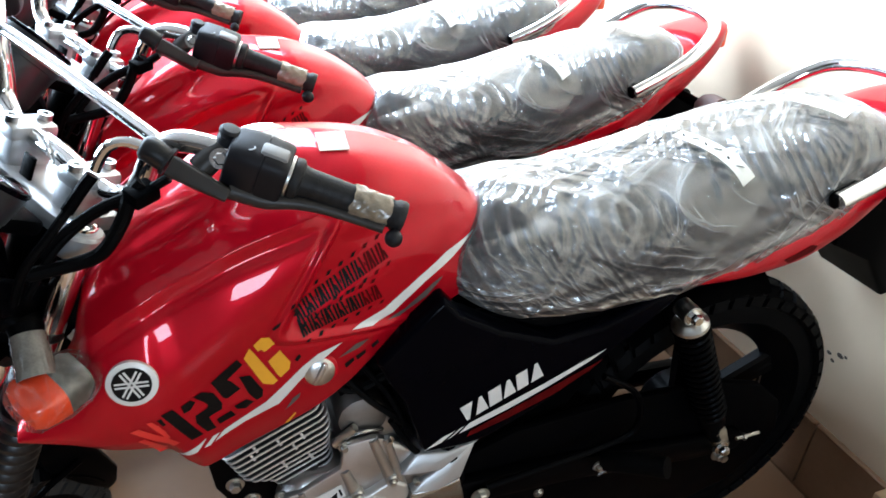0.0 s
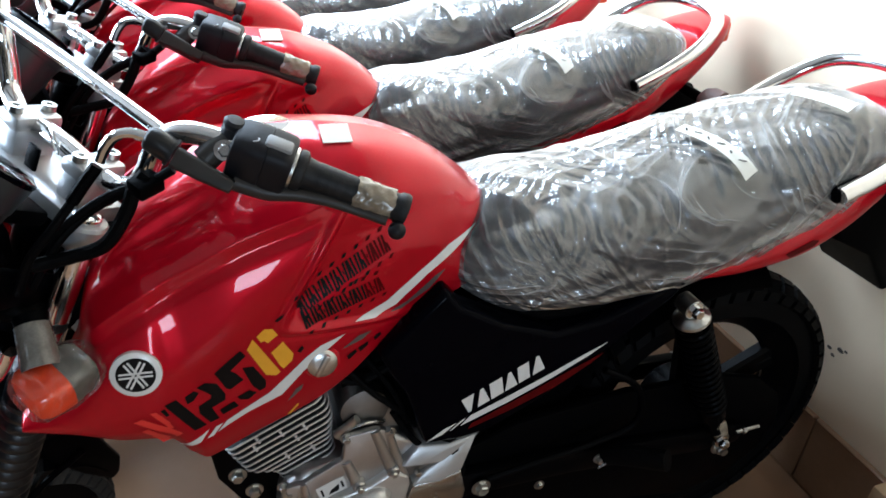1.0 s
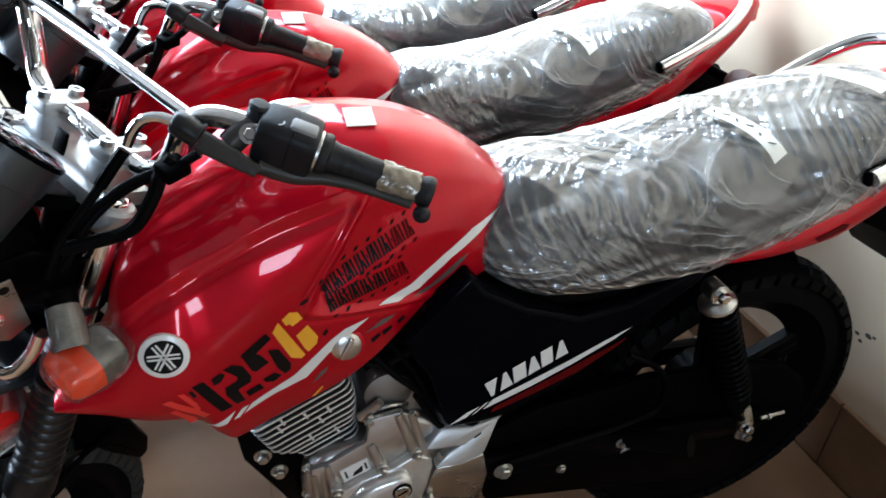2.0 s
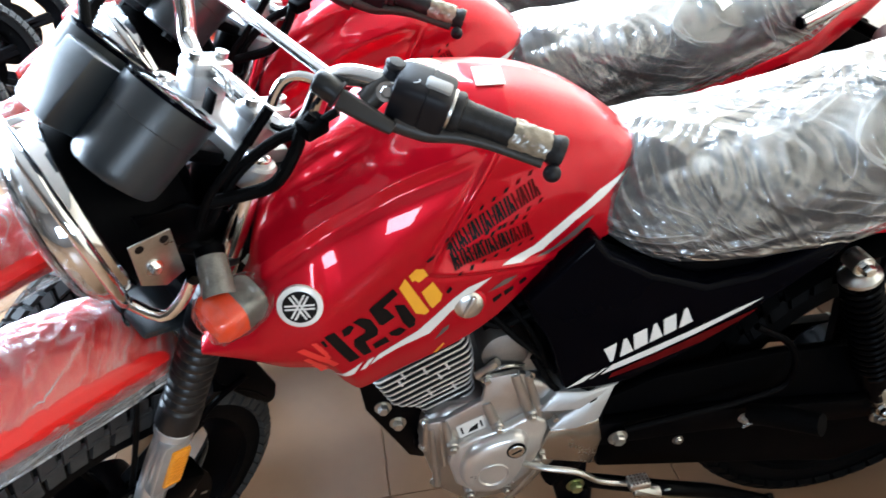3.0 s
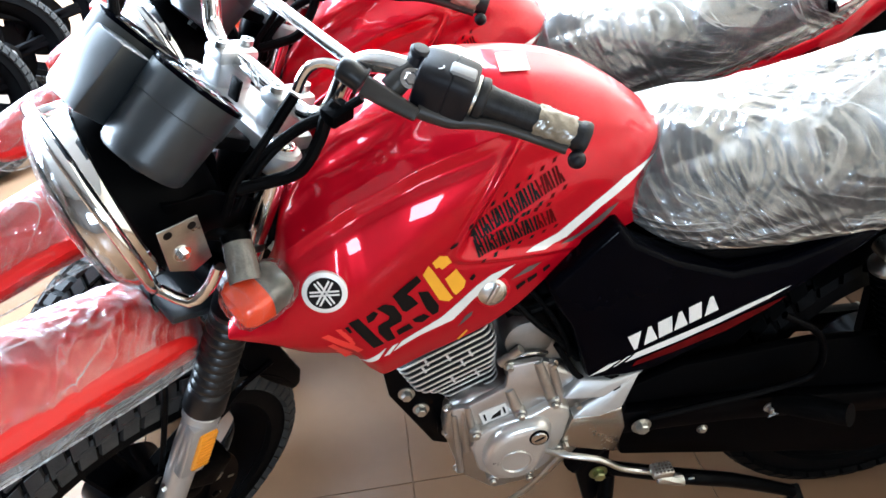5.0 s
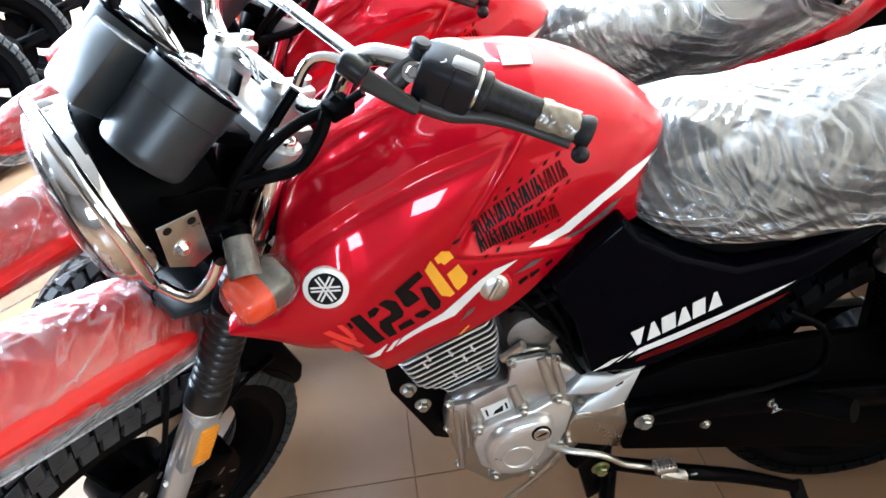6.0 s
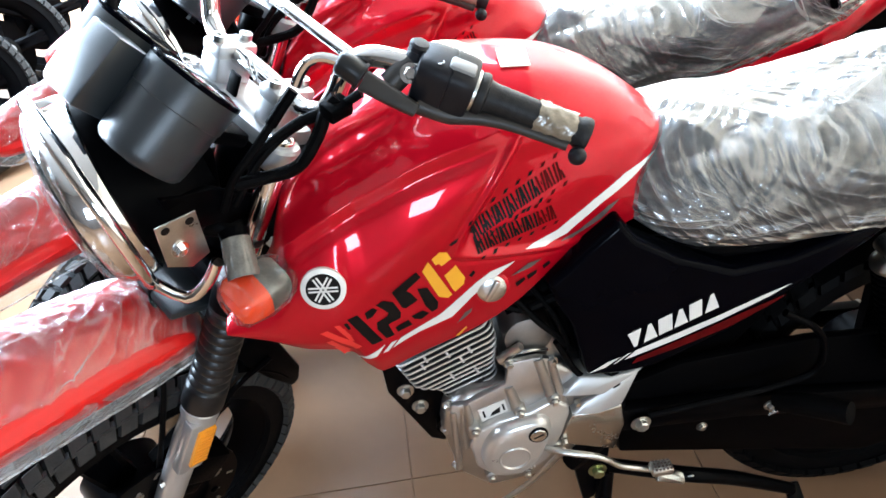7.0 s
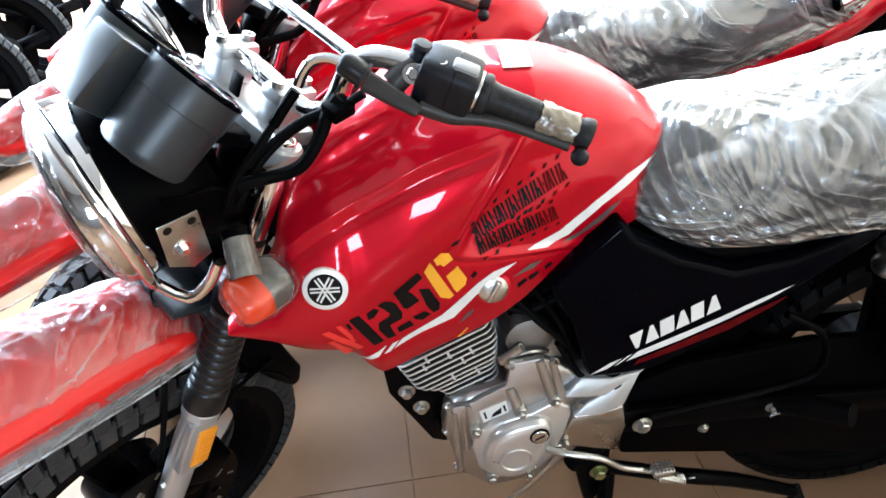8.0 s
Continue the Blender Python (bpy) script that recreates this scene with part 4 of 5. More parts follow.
    for bx, by, bz in ((.577, -.112, .421), (.645, -.112, .449), (.695, -.112, .463), (.703, -.112, .354), (.658, -.110, .298), (.600, -.110, .302)):
        part("lug", lathe(bmesh.new(), [(.0095, -.012), (.0095, .005), (.0078, .007)], (bx, by, bz), (0, -1, 0), 18), ALLOY, eng)
        part("bolt", bolt((bx, by - .0065, bz), (0, -1, 0), .0055, .0065, False), STEEL, eng)
    for bx, by, bz in ((.548, -.098, .326), (.536, -.088, .402), (.541, -.088, .456), (.694, -.100, .529), (.632, -.100, .536)):
        part("bolt", bolt((bx, by, bz), (0, -1, 0), .0055, .009), STEEL, eng)
    part("plate", slab([(.590, .427), (.629, .443), (.624, .468), (.584, .453)], -.1045, -.1062, 0), WHITE_DECAL, eng, "small pale maker's plate")
    for poly in ([(.602, .437), (.617, .443), (.617, .455), (.605, .445)], [(.593, .435), (.596, .436), (.593, .450), (.590, .449)], [(.622, .446), (.625, .447), (.622, .460), (.619, .459)]):
        part("plate_mark", slab(poly, -.1062, -.1068, 0), BLACK_DECAL, eng)
    # upper crankcase, starter and bright lips
    part("upper_case", slab([(.628, .47), (.640, .545), (.665, .575), (.700, .570), (.716, .54), (.722, .49)], -.078, .07, .010, 3), ALLOY, eng)
    part("starter_motor", lathe(bmesh.new(), [(.02, -.086), (.034, -.082), (.036, -.07), (.036, .06)], (.664, 0, .562), (0, 1, 0), 32), DARK_ALLOY, eng)
    part("case_lip", tube(bmesh.new(), [(.634, -.086, .535), (.650, -.092, .546), (.668, -.092, .547), (.690, -.086, .538)], .0030, 10), COVER_ALLOY, eng)
    part("case_lip", tube(bmesh.new(), [(.638, -.088, .512), (.662, -.094, .517), (.688, -.090, .521)], [.004, .0075, .004], 12), COVER_ALLOY, eng)
    part("stud", tube(bmesh.new(), [(.622, -.086, .530), (.650, -.094, .560)], [.0075, .0065], 12, 1), STEEL, eng, "bright plated stud")
    # added black block that darkens the gap where bright floor showed through
    part("gap_filler", block((.790, 0, .555), (.16, .12, .26), .012), BLACK, bike, "added black block darkening the gap behind the engine")

    # sprocket cover: dark flat under two bright blades that lean back
    def lean(bm, k, z0):
        for v in bm.verts:
            v.co.y += k * (v.co.z - z0)
        return bm
    sp = part("sprocket_cover", lean(slab([(.709, .352), (.711, .385), (.724, .426), (.764, .424), (.800, .434), (.811, .379), (.806, .330), (.802, .311)], -.06, -.116, .004, 3, .985), -.10, .40), COVER_ALLOY, bike, "silver angular drive sprocket cover")
    part("cover_blade", lean(slab([(.722, .428), (.764, .424), (.800, .434), (.832, .486), (.790, .464), (.745, .446)], -.06, -.120, .003, 2), .42, .43), SILVER, sp)
    part("cover_blade", lean(slab([(.707, .468), (.737, .464), (.768, .462), (.832, .492), (.780, .486), (.735, .494)], -.06, -.116, .003, 2), .42, .47), SILVER, sp)
    part("cover_groove", slab([(.712, .434), (.745, .450), (.790, .466), (.768, .461), (.712, .462)], -.06, -.110, .002), DARK_ALLOY, sp)
    for bx, bz in ((.731, .450), (.716, .362)):
        part("bolt", bolt((bx, -.112, bz), (0, -1, 0), .005, .010, False), STEEL, sp)
    # front engine mount
    mount = part("engine_mount", slab([(.452, .535), (.505, .575), (.545, .500), (.562, .455), (.560, .365), (.535, .342), (.514, .352), (.457, .470)], -.062, -.050, .002), BLACK_STEEL, bike, "black steel mounting plate")
    for bx, bz in ((.483, .470), (.502, .432)):
        part("bolt", bolt((bx, -.062, bz), (0, -1, 0), .0085, .011), STEEL, mount)
    part("mount_boss", lathe(bmesh.new(), [(.02, -.075), (.02, .075)], (.543, 0, .392), (0, 1, 0), 20), BLACK_STEEL, mount)
    # carburettor, air hose and wiring behind the cylinder
    bm = bmesh.new()
    tube(bm, [(.64, -.03, .60), (.70, -.04, .615), (.76, -.04, .62)], .03, 16)
    part("carburettor", bm, BLACK, bike)
    for pts, r in (([(.63, -.075, .655), (.67, -.10, .61), (.70, -.10, .575), (.735, -.09, .52)], .005), ([(.66, -.07, .66), (.70, -.095, .60), (.72, -.10, .54)], .004), ([(.61, -.08, .64), (.655, -.085, .62), (.70, -.08, .63)], .006), ([(.70, -.095, .56), (.73, -.10, .50), (.76, -.10, .47)], .005)):
        part("hose", tube(bmesh.new(), pts, r, 8), RUBBER, bike)
    # gear pedal, foot-rest, side stand
    bm = tube(bmesh.new(), [(.682, -.128, .372), (.700, -.145, .380), (.755, -.158, .371), (.792, -.160, .343), (.838, -.162, .326)], .0050, 12)
    ped = part("gear_pedal", bm, STEEL, bike, "bright steel gear pedal")
    part("pedal_pad", block((.850, -.172, .340), (.034, .022, .014), .004), STEEL, ped, "ribbed steel pedal pad")
    bm = bmesh.new()
    for i in range(5):
        for j in range(4):
            bmesh.ops.create_cube(bm, size=1, matrix=Matrix.Translation((.839 + i * .0058, -.180 + j * .0053, .3472)) @ Matrix.Diagonal((.003, .0028, .002, 1)))
    part("pad_ribs", bm, GREY_DECAL, ped, "", smooth=False)
    part("gear_rod", tube(bmesh.new(), [(.706, -.140, .378), (.690, -.13, .335), (.656, -.12, .274), (.60, -.11, .21)], .0042, 8), STEEL, ped)
    foot = part("footrest_bracket", slab([(.735, .32), (.80, .315), (.80, .26), (.785, .17), (.765, .16), (.745, .25)], -.075, -.095, .004), BLACK_STEEL, bike)
    part("bolt", bolt((.782, -.097, .250), (0, -1, 0), .0105, .012), GREEN_NUT, foot, "yellowish plated hexagon bolt")
    part("bolt", bolt((.752, -.097, .296), (0, -1, 0), .006, .008), BLACK_STEEL, foot)
    stand = part("side_stand", tube(bmesh.new(), [(.80, -.10, .262), (.902, -.158, .292), (.988, -.160, .262), (1.098, -.160, .205)], [.012, .0125, .012, .010], 14), BLACK_STEEL, bike, "black folded side stand")
    part("stand_foot", block((1.104, -.166, .192), (.026, .045, .012), .004, Matrix.Rotation(radians(30), 3, "X")), BLACK_STEEL, stand)
    coil = []
    for k in range(15 * 8):
        t = k / (15 * 8 - 1)
        a = 2 * math.pi * 15 * t
        coil.append((.848 + .046 * t, -.164 + .0085 * math.cos(a), .312 - .018 * t + .0085 * math.sin(a)))
    part("stand_spring", tube(bmesh.new(), coil, .0017, 6, 1), STEEL, stand, "bright coil spring")
    part("spring_hook", tube(bmesh.new(), [(.893, -.164, .295), (.908, -.168, .300), (.914, -.160, .290), (.902, -.156, .284)], .0018, 6), STEEL, stand)
    part("centre_stand", tube(bmesh.new(), [(.80, -.09, .24), (.79, -.12, .13), (.775, -.15, .014), (.80, -.16, .010)], .014, 12), BLACK_STEEL, bike)
    part("centre_stand_leg", tube(bmesh.new(), [(.80, .09, .24), (.79, .12, .13), (.775, .15, .014), (.80, .16, .010)], .014, 12), BLACK_STEEL, bike)


def build_rear(bike):
    rw = new("rear_wheel")
    rw.parent = bike
    tagged(rw, "black cast rear wheel with block tread tyre")
    # rear tread in near-black RUBBER: the shade back there is in its colour
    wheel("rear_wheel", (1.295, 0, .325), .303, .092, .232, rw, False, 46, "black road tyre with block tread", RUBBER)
    for s in (-1, 1):
        arm = part("swingarm", slab([(.80, .355), (.80, .405), (1.0, .395), (1.25, .358), (1.345, .352), (1.36, .335), (1.345, .308), (1.25, .312), (1.0, .345)], s * .085, s * .108, .005), BLACK_STEEL, bike, "black box-section swinging arm")
        part("chain_adjuster", tube(bmesh.new(), [(1.335, s * .11, .340), (1.385, s * .11, .341)], .0035, 8, 1), STEEL, arm)
        part("adjuster_nut", bolt((1.348, s * .11, .340), (1, 0, 0), .007, .008, False), STEEL, arm)
        part("axle_nut", bolt((1.295, s * .118, .325), (0, s, 0), .011, .013), STEEL, arm)
        # shock absorber
        top, low = Vector((1.140, s * .122, .672)), Vector((1.268, s * .130, .372))
        ax = (low - top).normalized()
        sh = part("shock_absorber", lathe(bmesh.new(), [(.011, 0), (.011, .13), (.022, .132), (.022, .255), (.012, .262), (.012, .30)], top + ax * .01, ax, 20), BLACK_STEEL, bike, "black coil-over shock absorber with plated cap")
        part("spring_cap", lathe(bmesh.new(), [(.012, .014), (.020, .017), (.0275, .024), (.0280, .029), (.024, .031)], top, ax, 32), STEEL, sh, "bright plated spring cap")
        part("top_eye", lathe(bmesh.new(), [(.015, -.014), (.015, .014)], top, (0, 1, 0), 24), STEEL, sh)
        part("top_nut", bolt(top + Vector((0, s * .014, 0)), (0, s, 0), .009, .014), CHROME, sh, "domed chrome nut")
        part("lower_clevis", block(low + Vector((0, 0, .015)), (.026, .022, .055), .005, Matrix.Rotation(radians(-23), 3, "Y")), TAPE, sh, "tan taped lower mount")
        part("lower_nut", bolt(low + Vector((0, s * .012, 0)), (0, s, 0), .009, .014), CHROME, sh)
        coil, turns = [], 15
        d, u, v = axis_frame(ax)
        for k in range(turns * 14):
            t = k / (turns * 14 - 1)
            a = 2 * math.pi * turns * t
            coil.append(top + ax * (.034 + .200 * t) + u * .0245 * math.cos(a) + v * .0245 * math.sin(a))
        part("spring", tube(bmesh.new(), coil, .0042, 7, 1), BLACK_STEEL, sh, "black coil spring")
        # folded passenger foot-rest hanger and brake parts
        part("hanger", tube(bmesh.new(), [(1.020, s * .118, .575), (1.070, s * .124, .542), (1.095, s * .124, .498), (1.090, s * .124, .447), (1.02, s * .122, .424), (.933, s * .120, .411), (.845, s * .118, .398)], .0055, 10), BLACK_STEEL, bike, "black bent hanger rod")
    part("pivot_bolt", bolt((.835, -.116, .380), (0, -1, 0), .0105, .011), STEEL, bike, "plated pivot bolt head")
    part("guard_bolt", bolt((.938, -.116, .349), (0, -1, 0), .006, .006), STEEL, bike)
    # enclosed chain guard
    part("chain_case", slab([(.80, .43), (.90, .468), (1.10, .480), (1.29, .465), (1.38, .435), (1.44, .38), (1.455, .31), (1.43, .245), (1.37, .195), (1.28, .170), (1.16, .200), (1.0, .235), (.82, .275)], -.070, -.088, .006), BLACK, bike, "black enclosed chain case")
    part("inner_panel", slab([(.80, .41), (.80, .66), (1.06, .69), (1.075, .60), (1.03, .50), (.98, .43)], -.058, .058, .010), BLACK, bike, "black plastic panel ahead of the rear wheel")
    part("foot_peg", join(tube(bmesh.new(), [(1.045, -.125, .395), (1.075, -.160, .418), (1.105, -.20, .44)], [.016, .018, .017], 14)), RUBBER, bike, "folded rubber passenger foot-rest")
    part("peg_pin", bolt((1.035, -.128, .392), (0, -1, 0), .007, .01), STEEL, bike)
    part("peg_clip", tube(bmesh.new(), [(1.03, -.137, .38), (1.05, -.142, .398), (1.058, -.142, .405)], .002, 6), CHROME, bike)
    # inner mudguard, flap and rear indicators
    rings = []
    for a in np.linspace(radians(78), radians(128), 16).tolist():
        r = .335
        c = Vector((1.295 + r * math.cos(a), 0, .325 + r * math.sin(a)))
        n = Vector((math.cos(a), 0, math.sin(a)))
        rings.append([c + n * (-.03 * (abs(q) ** 2.5)) + Vector((0, q * .066, 0)) for q in np.linspace(-1, 1, 11).tolist()])
    bm = bmesh.new()
    ring_faces(bm, rings, close=False)
    bmesh.ops.solidify(bm, geom=bm.faces[:], thickness=.004)
    part("rear_mudguard", bm, BLACK, bike, "black plastic rear mudguard")
    part("plate_holder", slab([(1.455, .79), (1.54, .80), (1.61, .66), (1.632, .575), (1.612, .570), (1.545, .655), (1.455, .70)], -.072, .072, .006), BLACK, bike, "black mudguard flap and plate holder")
    for s in (-1, 1):
        ind = part("rear_indicator", tube(bmesh.new(), [(1.50, s * .05, .80), (1.505, s * .10, .795), (1.51, s * .135, .79)], .011, 12), BLACK, bike, "rear indicator wrapped in brown paper")
        part("indicator_body", lathe(bmesh.new(), [(.01, 0), (.024, .012), (.030, .03), (.028, .055), (.012, .064)], (1.51, s * .130, .79), (.2, s, -.02), 20), WOOD_CLOTH, ind)


def lambda_open(rings):
    bm = bmesh.new()
    ring_faces(bm, rings, caps=False)
    return bm


def spin(profile, origin, axis, seg=40, caps=True):
    return lathe(bmesh.new(), profile, origin, axis, seg, caps)


def build_front(bike, detail):
    fw = new("front_wheel")
    fw.parent = bike
    tagged(fw, "black cast front wheel with block tread tyre")
    wheel("front_wheel", (.015, 0, .300), .299, .100, .232, fw, True, 58, "black tyre with block tread")
    part("disc_carrier", spin([(.02, -.064), (.085, -.060), (.10, -.063), (.10, -.058), (.02, -.055)], (.015, 0, .300), (0, 1, 0), 40), BLACK_STEEL, fw, "", True)
    for k in range(12):
        an = 2 * math.pi * k / 12
        part("carrier_rivet", spin([(.007, 0), (.007, .006), (.004, .007)], (.015 + .108 * math.cos(an), -.067, .300 + .108 * math.sin(an)), (0, -1, 0), 10), STEEL if k % 3 == 0 else BLACK_STEEL, fw, "", True)
    part("brake_caliper", join(block((.105, -.076, .400), (.060, .050, .085), .010, Matrix.Rotation(radians(-40), 3, "Y")), block((.075, -.082, .372), (.030, .030, .05), .008, Matrix.Rotation(radians(-40), 3, "Y"))), BLACK, fw, "black brake caliper", True)
    part("brake_disc", spin([(.095, -.066), (.148, -.066), (.148, -.070), (.095, -.070)], (.015, 0, .300), (0, 1, 0), 48, False), BLACK_STEEL, fw, "dark brake disc", True)

    for k in range(24):
        an = 2 * math.pi * k / 24
        part("vent_slot", block((.015 + (.113 + .020 * (k % 2)) * math.cos(an), -.0706, .300 + (.113 + .020 * (k % 2)) * math.sin(an)), (.013, .0012, .0052), .0005, Matrix.Rotation(-an + .5, 3, "Y")), STEEL, fw, "", True)

    def on_leg(z, off=0.0):
        return Vector((.02 + (z - .305) * .4877, off, z))
    for s in (-1, 1):
        fore = Vector((-.013, 0, 0))
        leg = part("fork_leg", tube(bmesh.new(), [on_leg(.285, s * .087) + fore, on_leg(.50, s * .087) + fore * .5, on_leg(.565, s * .087)], [.0195, .0215, .0225], 24, 1), SILVER, bike, "silver lower fork leg", True)
        part("stanchion", tube(bmesh.new(), [on_leg(.54, s * .087), on_leg(.935, s * .087)], .0145, 20, 1), CHROME, leg, "chromed fork tube", True)
        part("collar", spin([(.023, 0), (.0265, .004), (.0265, .016), (.022, .02)], on_leg(.546, s * .087), STEER_AXIS, 28), SILVER, leg, "", True)
        prof = [(.024, 0), (.0288, .004), (.0288, .040), (.0276, .043)]
        for k in range(12):
            h = .046 + k * .0143
            prof += [(.0246, h), (.0274, h + .004), (.0274, h + .009)]
        prof += [(.0270, .222), (.019, .226)]
        part("gaiter", spin(prof, on_leg(.562, s * .087), STEER_AXIS, 28), RUBBER_SHEEN, leg, "black ribbed rubber fork gaiter", True)
        part("clamp_ring", spin([(.021, 0), (.026, .003), (.026, .018), (.020, .021)], on_leg(.756, s * .087), STEER_AXIS, 24), SILVER, leg, "", True)
        part("axle_lug", spin([(.024, -.03), (.024, .03)], (.005, s * .087, .300), (0, 1, 0), 24), SILVER, leg, "", True)
        rc = on_leg(.506, s * .087) + Vector((-.002, s * .020, 0))
        part("reflector_mount", block(rc + Vector((-.006, -s * .006, 0)), (.042, .022, .105), .006, Matrix.Rotation(radians(26), 3, "Y")), SILVER, leg, "", True)
        refl = part("reflector", block(rc + Vector((0, s * .006, 0)), (.028, .008, .075), .003, Matrix.Rotation(radians(26), 3, "Y")), AMBER, leg, "amber reflector", True)
        for k in range(9):
            part("prism", block(rc + Vector((.4877 * (.0072 * (k - 4)) * .9, s * .0102, .0072 * (k - 4) * .9)), (.022, .0018, .0042), .0006, Matrix.Rotation(radians(26), 3, "Y")), AMBER, refl, "", True)
        part("drain_bolt", bolt(on_leg(.43, s * .087) + Vector((-.026, 0, .0)), (-1, 0, .1), .006, .010), STEEL, leg, "", True)
    # triple clamps
    up = STEER_AXIS
    fwd = Vector((up.z, 0, -up.x))
    turn = Matrix.Rotation(radians(26), 3, "Y")
    hub_t = on_leg(.930)
    part("top_clamp", join(block(hub_t + fwd * .022, (.075, .15, .022), .008, turn), *[spin([(.021, -.014), (.0225, -.010), (.0225, .010), (.020, .013)], on_leg(.925, s * .087), up, 28) for s in (-1, 1)]), SILVER, bike, "silver upper fork clamp", True)
    part("lower_clamp", join(block(on_leg(.742) + fwd * .022, (.075, .19, .03), .008, turn), *[spin([(.028, -.016), (.028, .016)], on_leg(.742, s * .087), up, 24) for s in (-1, 1)]), BLACK_STEEL, bike, "black lower fork clamp", True)
    for s in (-1, 1):
        part("fork_cap", spin([(.0145, .008), (.0145, .016), (.012, .018), (.006, .0185)], on_leg(.928, s * .087), up, 24), CHROME, bike, "chrome fork top cap", True)
    part("ignition_lock", spin([(.015, 0), (.015, .004), (.013, .006)], on_leg(.932) + fwd * -.005, up, 24), BLACK, bike, "ignition lock", True)
    part("key", join(block(on_leg(.957) + fwd * -.005, (.004, .017, .026), .0015, turn)), BLACK, bike, "key left in the ignition", True)
    key_ring = [on_leg(.985) + fwd * (-.005 + .0) + Vector((.004 + .004 * math.cos(t), -.014 + .013 * math.cos(t), .013 * math.sin(t) - .008)) for t in np.linspace(0, 2 * math.pi, 19).tolist()]
    part("key_ring", tube(bmesh.new(), key_ring, .0011, 6, 1), STEEL, bike, "", True)

    # handlebar with cross brace
    half = [(.366, .062, .957), (.370, .085, .957), (.377, .104, .967), (.385, .113, .990), (.392, .122, 1.020), (.403, .138, 1.041), (.420, .165, 1.045), (.4386, .198, 1.0378), (.4658, .2347, 1.0266), (.521, .330, 1.0047)]
    pts = mirror_y(half[::-1]) + [(.367, 0, .961)] + half
    bar = part("handlebar", tube(bmesh.new(), pts, .0112, 18), CHROME, bike, "chrome handlebar with cross brace", True)
    part("cross_brace", tube(bmesh.new(), [(.397, -.128, 1.038), (.397, 0, 1.040), (.397, .128, 1.038)], .0068, 14, 1), CHROME, bar, "chrome cross brace", True)
    for s in (-1, 1):
        rs = part("riser", join(block((.354, s * .052, .936), (.050, .036, .050), .008, Matrix.Rotation(radians(22), 3, "Y")), block((.366, s * .052, .9625), (.054, .034, .018), .006, Matrix.Rotation(radians(22), 3, "Y"))), SILVER, bike, "silver handlebar riser clamp", True)
        for k in (-.017, .017):
            part("bolt", spin([(.0075, 0), (.0075, .007), (.0035, .0072), (.0035, .003)], (.3695 + k, s * .052, .971 - k * .40), (.37, 0, .93), 16), STEEL, rs, "", True)
        p0, p1 = Vector((.4386, s * .198, 1.0378)), Vector((.523, s * .3329, 1.0041))
        ax = (p1 - p0).normalized()
        ln = (p1 - p0).length
        gp = [(.016, .044), (.0205, .045), (.0215, .050), (.0205, .053), (.0165, .055), (.0155, .060)]
        for k in range(7):
            h = .066 + k * .0095
            gp += [(.0150 - k * .0001, h), (.0153 - k * .0001, h + .0015), (.0153 - k * .0001, h + .0075)]
        gp += [(.0145, ln - .012), (.0165, ln - .009), (.0172, ln - .003), (.0160, ln), (.004, ln + .0004)]
        grip = part("grip", spin(gp, p0, ax, 28), GRIP, bar, "black ribbed rubber grip", True)
        d3, u3, v3 = axis_frame(ax)
        wrap = []
        for k in range(15):
            h = ln - .056 + .040 * k / 14
            wrap.append([p0 + d3 * (h + .004 * noise.noise(Vector((a * 2, 7, s)))) + (u3 * math.cos(a) + v3 * math.sin(a)) * (.0164 + .0022 * noise.noise(Vector((h * 140, math.cos(a) * 2.5, math.sin(a) * 2.5)))) for a in (2 * math.pi * q / 40 for q in range(40))])
        part("tape_band", lambda_open(wrap), TAPE, bar, "crumpled tan tape round the grip end", True)
        # switch box: rounded shell in two halves with a rocker on top
        d = ax
        q = d.to_track_quat("X", "Z").to_matrix()
        box = []
        for h, k in ((-.017, .84), (-.0155, .93), (-.010, 1.0), (.004, 1.04), (.0145, 1.05), (.0150, 1.02), (.0160, 1.02), (.0165, 1.05), (.030, 1.05), (.0375, 1.02), (.0400, .96), (.041, .86)):
            box.append([p0 + d * h + q @ Vector((0, .0245 * k * math.copysign(abs(math.cos(t)) ** .48, math.cos(t)), .0285 * k * math.copysign(abs(math.sin(t)) ** .48, math.sin(t)) - .003)) for t in (2 * math.pi * n / 36 for n in range(36))])
        sw = part("switch_box", lambda_bm(box), SWITCH_SHELL, bar, "black two-piece switch box", True)
        part("rocker_switch", block(p0 + d * .024 + q @ Vector((0, s * .006, .0255)), (.026, .016, .009), .003, q), SWITCH, sw, "grey rocker switch", True)
        part("switch_mark", spin([(.0042, 0), (.0042, .001), (.0028, .001), (.0028, .0004)], p0 + d * .002 + q @ Vector((0, s * .010, .0250)), (0, -s * .25, 1), 16), SWITCH, sw, "", True)
        part("clamp_ring", spin([(.0205, .0405), (.0212, .0412), (.0212, .0432), (.0205, .044)], p0, ax, 28), STEEL, bar, "bright clamp ring", True)
        # lever perch: boot, hinge body widening outward, arm up to the mirror boss
        boot = [Vector((.3763, s * .1335, 1.0451)), Vector((.3803, s * .141, 1.0423)), Vector((.3854, s * .153, 1.0364))]
        part("boot", tube(bmesh.new(), [boot[0] + (boot[0] - boot[1]) * .35, *boot], [.0085, .0118, .0128, .0122], 18, 3), RUBBER_SHEEN, bar, "black rubber lever boot", True)
        part("boot_ring", tube(bmesh.new(), [boot[2] + (boot[1] - boot[2]) * .12, boot[2] + (boot[2] - boot[1]) * .12], .0146, 18, 1), GRIP, bar, "", True)
